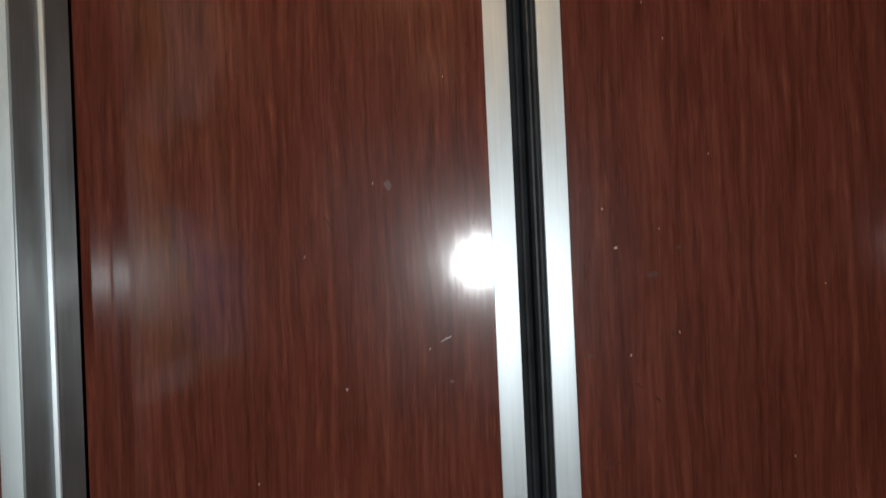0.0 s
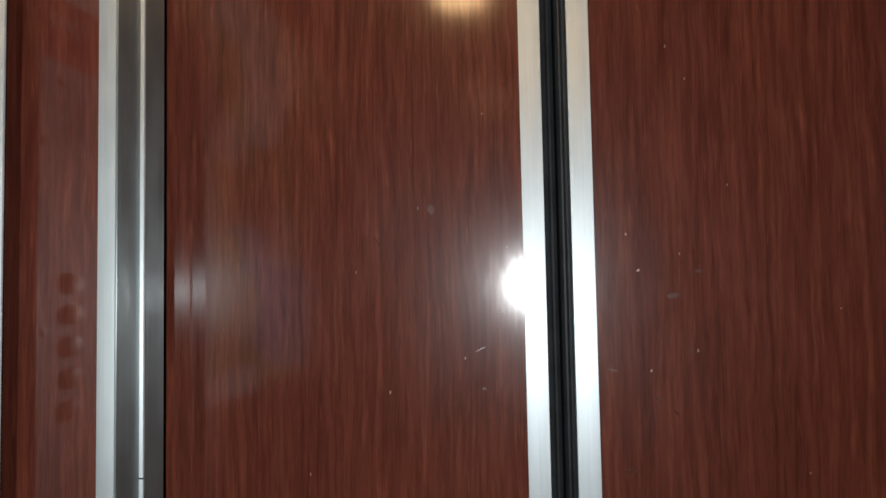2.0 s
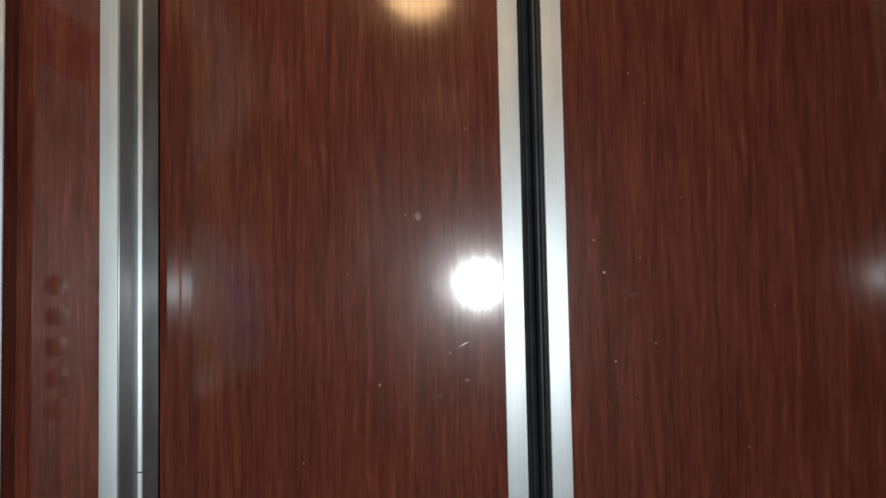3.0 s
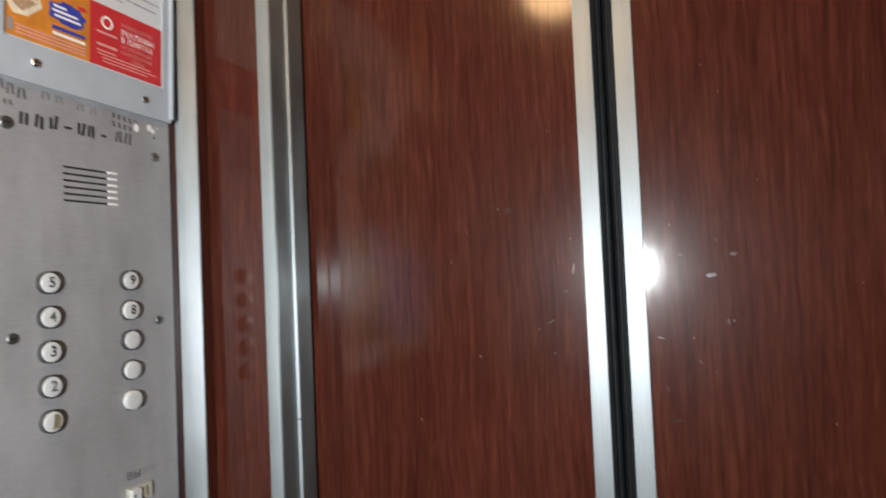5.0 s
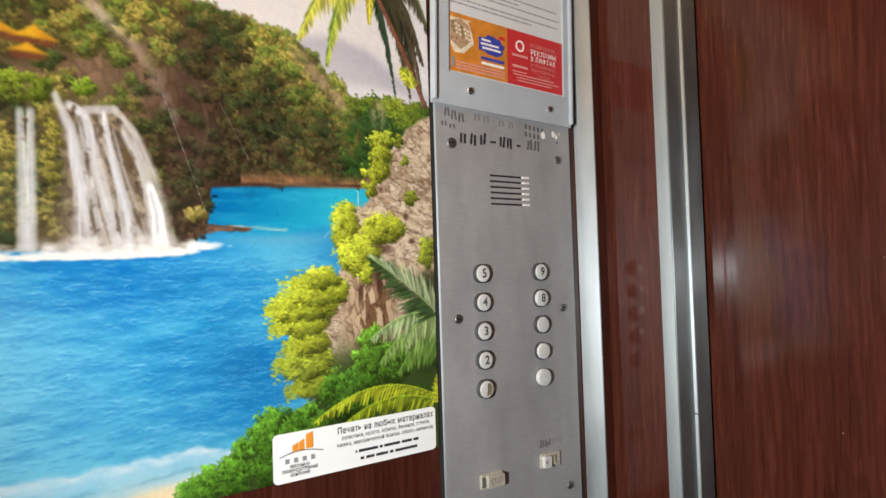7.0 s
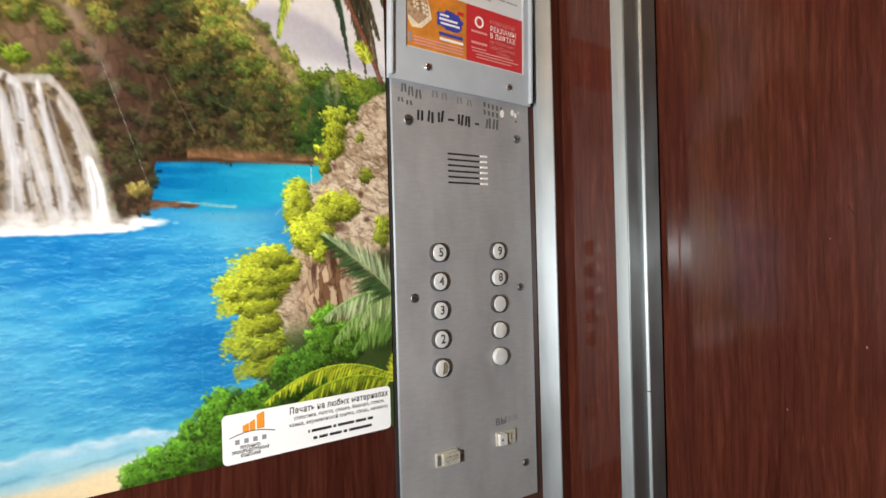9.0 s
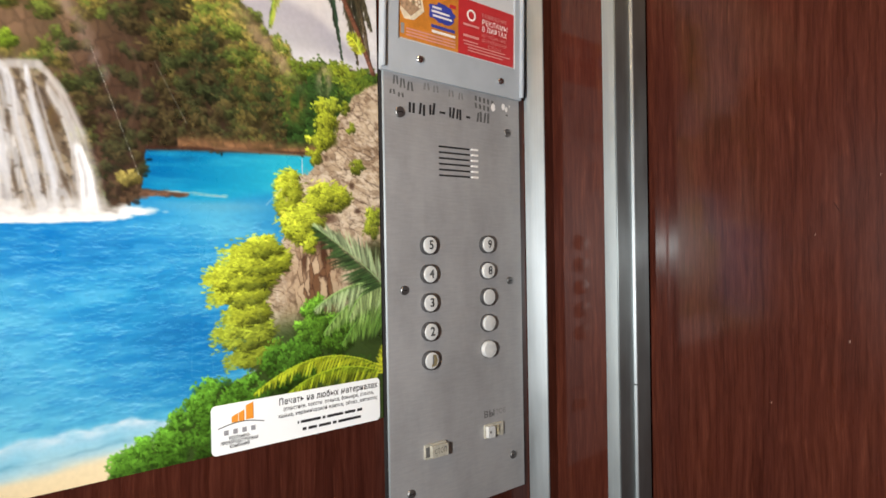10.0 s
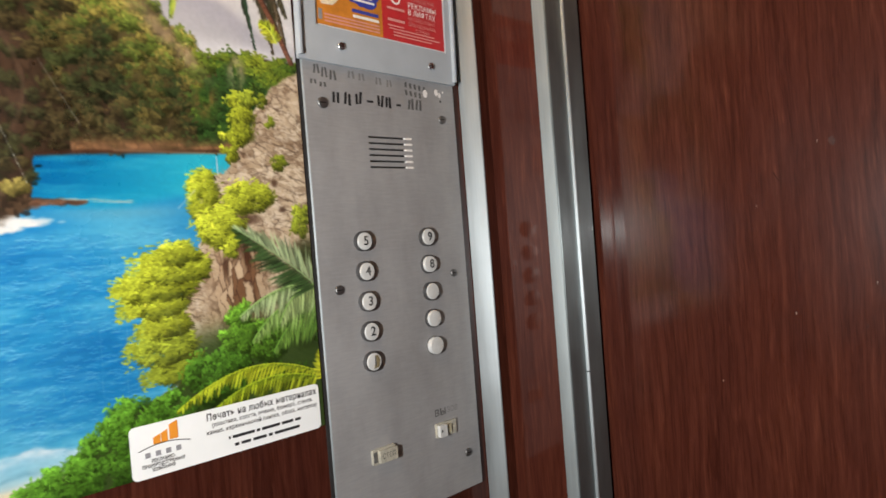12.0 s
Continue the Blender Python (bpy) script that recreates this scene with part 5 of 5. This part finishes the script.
# ---------------------------------------------------------------- printer's sticker on the mural
def printer_sticker():
    st = thing("sticker", "white rounded vinyl sticker with black Cyrillic print", "sticker", (-0.0022, -0.32, 1.2212), WALL)
    front = -0.0012
    part("vinyl", slab(bmesh.new(), rounded(-0.4068, -0.2328, 1.2212, 1.2648, 0.0045), -0.0021, front), STICKER, st)
    o = front + 0.0001

    def bar(ya, yb, za, zb, mat, lean=0.0):
        part("text_bar", slab(bmesh.new(), [(ya, za), (yb, za + lean), (yb, zb + lean), (ya, zb)], o, o + 0.0002), mat, st)
    # emblem: three rising bars over an arc
    for ya, yb, za, zb in ((-0.3890, -0.3832, 1.2478, 1.2532), (-0.3826, -0.3775, 1.2480, 1.2555), (-0.3760, -0.3690, 1.2484, 1.2610)):
        part("emblem_bar", slab(bmesh.new(), [(ya, za), (yb, za), (yb, zb + 0.0022), (ya, zb)], o, o + 0.0002), AMBER, st)
    arc = [(-0.4010 + 0.0420 * t / 12, 1.2428 + 0.0052 * math.sin(math.pi * (0.12 + 0.78 * t / 12))) for t in range(13)]
    part("emblem_arc", slab(bmesh.new(), arc + [(y, z - 0.0008) for y, z in arc[::-1]], o, o + 0.0002), INK, st)
    for k in range(4):
        bar(-0.3960 + 0.0082 * k, -0.3920 + 0.0082 * k, 1.2378, 1.2420, GREY_INK)
    for k, text in enumerate(("РЕКЛАМНО-", "ПРОИЗВОДСТВЕННАЯ", "КОМПАНИЯ")):
        lettering(text, 0.0037, (o, -0.3820, 1.2345 - 0.0037 * k), INK, st, "lettering", "CENTER", 0.00018, width=(0.019, 0.034, 0.018)[k])
    lettering("Печать на любых материалах", 0.0082, (o, -0.3445, 1.2578), INK, st, bold=0.00022, width=0.1085)
    lettering("(пластике, холсте, пленке, баннере, стекле,", 0.0050, (o, -0.3400, 1.2508), INK, st, bold=0.00012, width=0.0995)
    lettering("камне, керамической плитке, обоях, металле)", 0.0050, (o, -0.3450, 1.2448), INK, st, bold=0.00012, width=0.1085)
    y = -0.3260
    for w in (0.0015, 0.0210, 0.0030, 0.0180, 0.0120, 0.0060):
        bar(y, y + w, 1.2346, 1.2372, INK)
        y += w + 0.0020
    y = -0.3210
    for w in (0.0040, 0.0090, 0.0130, 0.0040, 0.0260):
        bar(y, y + w, 1.2274, 1.2300, INK)
        y += w + 0.0022


printer_sticker()


# ---------------------------------------------------------------- small nicks in the door varnish
NICK = plain_material("bare_nick", (0.17, 0.085, 0.06), 0.5, 0.3, 300)


def nick(x, z, w, h, lean):
    bm = bmesh.new()
    pts = [(x + w * math.cos(a) + lean * h * math.sin(a), z + h * math.sin(a)) for a in [2 * math.pi * k / 7 for k in range(7)]]
    lo = [bm.verts.new((px, 0.0004, pz)) for px, pz in pts]
    hi = [bm.verts.new((px, -0.00012, pz)) for px, pz in pts]
    for k in range(7):
        bm.faces.new((lo[k], lo[(k + 1) % 7], hi[(k + 1) % 7], hi[k]))
    bm.faces.new(hi)
    leaf = bpy.data.objects["door_1" if x < MID else "door_2"]
    part("nick", bm, NICK, leaf, "tiny pale nick in the varnish")


for x, z, w, h in ((0.3954, 1.3300, 0.0007, 0.0016), (0.6930, 1.3691, 0.0008, 0.0009), (0.6652, 1.2412, 0.0007, 0.0014), (0.5849, 1.3363, 0.0008, 0.0016), (0.3293, 1.3007, 0.0010, 0.0020),
                   (0.2565, 1.2288, 0.0009, 0.0016), (0.5673, 1.5877, 0.0006, 0.0018), (0.4328, 1.4243, 0.0010, 0.0009), (0.5819, 1.5593, 0.0006, 0.0016), (0.4140, 1.5400, 0.0005, 0.0012),
                   (0.5400, 1.4020, 0.0018, 0.0015), (0.5310, 1.4320, 0.0010, 0.0014), (0.5730, 1.4150, 0.0006, 0.0012), (0.5480, 1.3200, 0.0010, 0.0016), (0.3560, 1.4600, 0.0004, 0.0020),
                   (0.4260, 1.3690, 0.0030, 0.0005), (0.6120, 1.4700, 0.0005, 0.0014), (0.3000, 1.4050, 0.0005, 0.0016)):
    nick(x, z, w * 0.8, h * 0.8, random.uniform(-0.3, 0.3))

# ---------------------------------------------------------------- dull scuffs in the door varnish
SCUFF = plain_material("scuffed_varnish", (0.054, 0.0160, 0.0102), 0.22, 0.4, 240)
scuffs = random.Random(12)


def scuff(x, z, w, h, turn):
    """A worn, matt patch with a ragged edge."""
    pts = []
    for k in range(16):
        a = 2 * math.pi * k / 16
        r = scuffs.uniform(0.55, 1.0)
        px, pz = w * r * math.cos(a), h * r * math.sin(a)
        pts.append((x + px * math.cos(turn) - pz * math.sin(turn), z + px * math.sin(turn) + pz * math.cos(turn)))
    bm = bmesh.new()
    lo = [bm.verts.new((px, 0.0004, pz)) for px, pz in pts]
    hi = [bm.verts.new((px, -0.00010, pz)) for px, pz in pts]
    for k in range(16):
        bm.faces.new((lo[k], lo[(k + 1) % 16], hi[(k + 1) % 16], hi[k]))
    bm.faces.new(hi)
    part("scuff", bm, SCUFF, bpy.data.objects["door_1" if x < MID else "door_2"], "dull scuff in the varnish")


for x, z, w, h, turn in ((0.5670, 1.3809, 0.0085, 0.0048, 0.1), (0.5876, 1.4007, 0.0075, 0.0032, 0.1), (0.5302, 1.2387, 0.0120, 0.0035, 0.1), (0.5529, 1.2971, 0.0060, 0.0022, -0.8), (0.5666, 1.2863, 0.0065, 0.0020, -0.9),
                         (0.5802, 1.3352, 0.0030, 0.0055, 0.2), (0.5218, 1.2689, 0.0022, 0.0060, 0.3), (0.5176, 1.3203, 0.0070, 0.0014, -0.2), (0.3680, 1.4583, 0.0055, 0.0070, 0.2), (0.4346, 1.3921, 0.0011, 0.0110, -0.2),
                         (0.4081, 1.3374, 0.0100, 0.0014, 0.5), (0.4111, 1.3045, 0.0040, 0.0026, 0.0), (0.3193, 1.4316, 0.0012, 0.0120, 0.5),
                         (0.3861, 1.2907, 0.0040, 0.0014, 1.2)):
    scuff(x, z, w * 0.65, h * 0.65, turn)
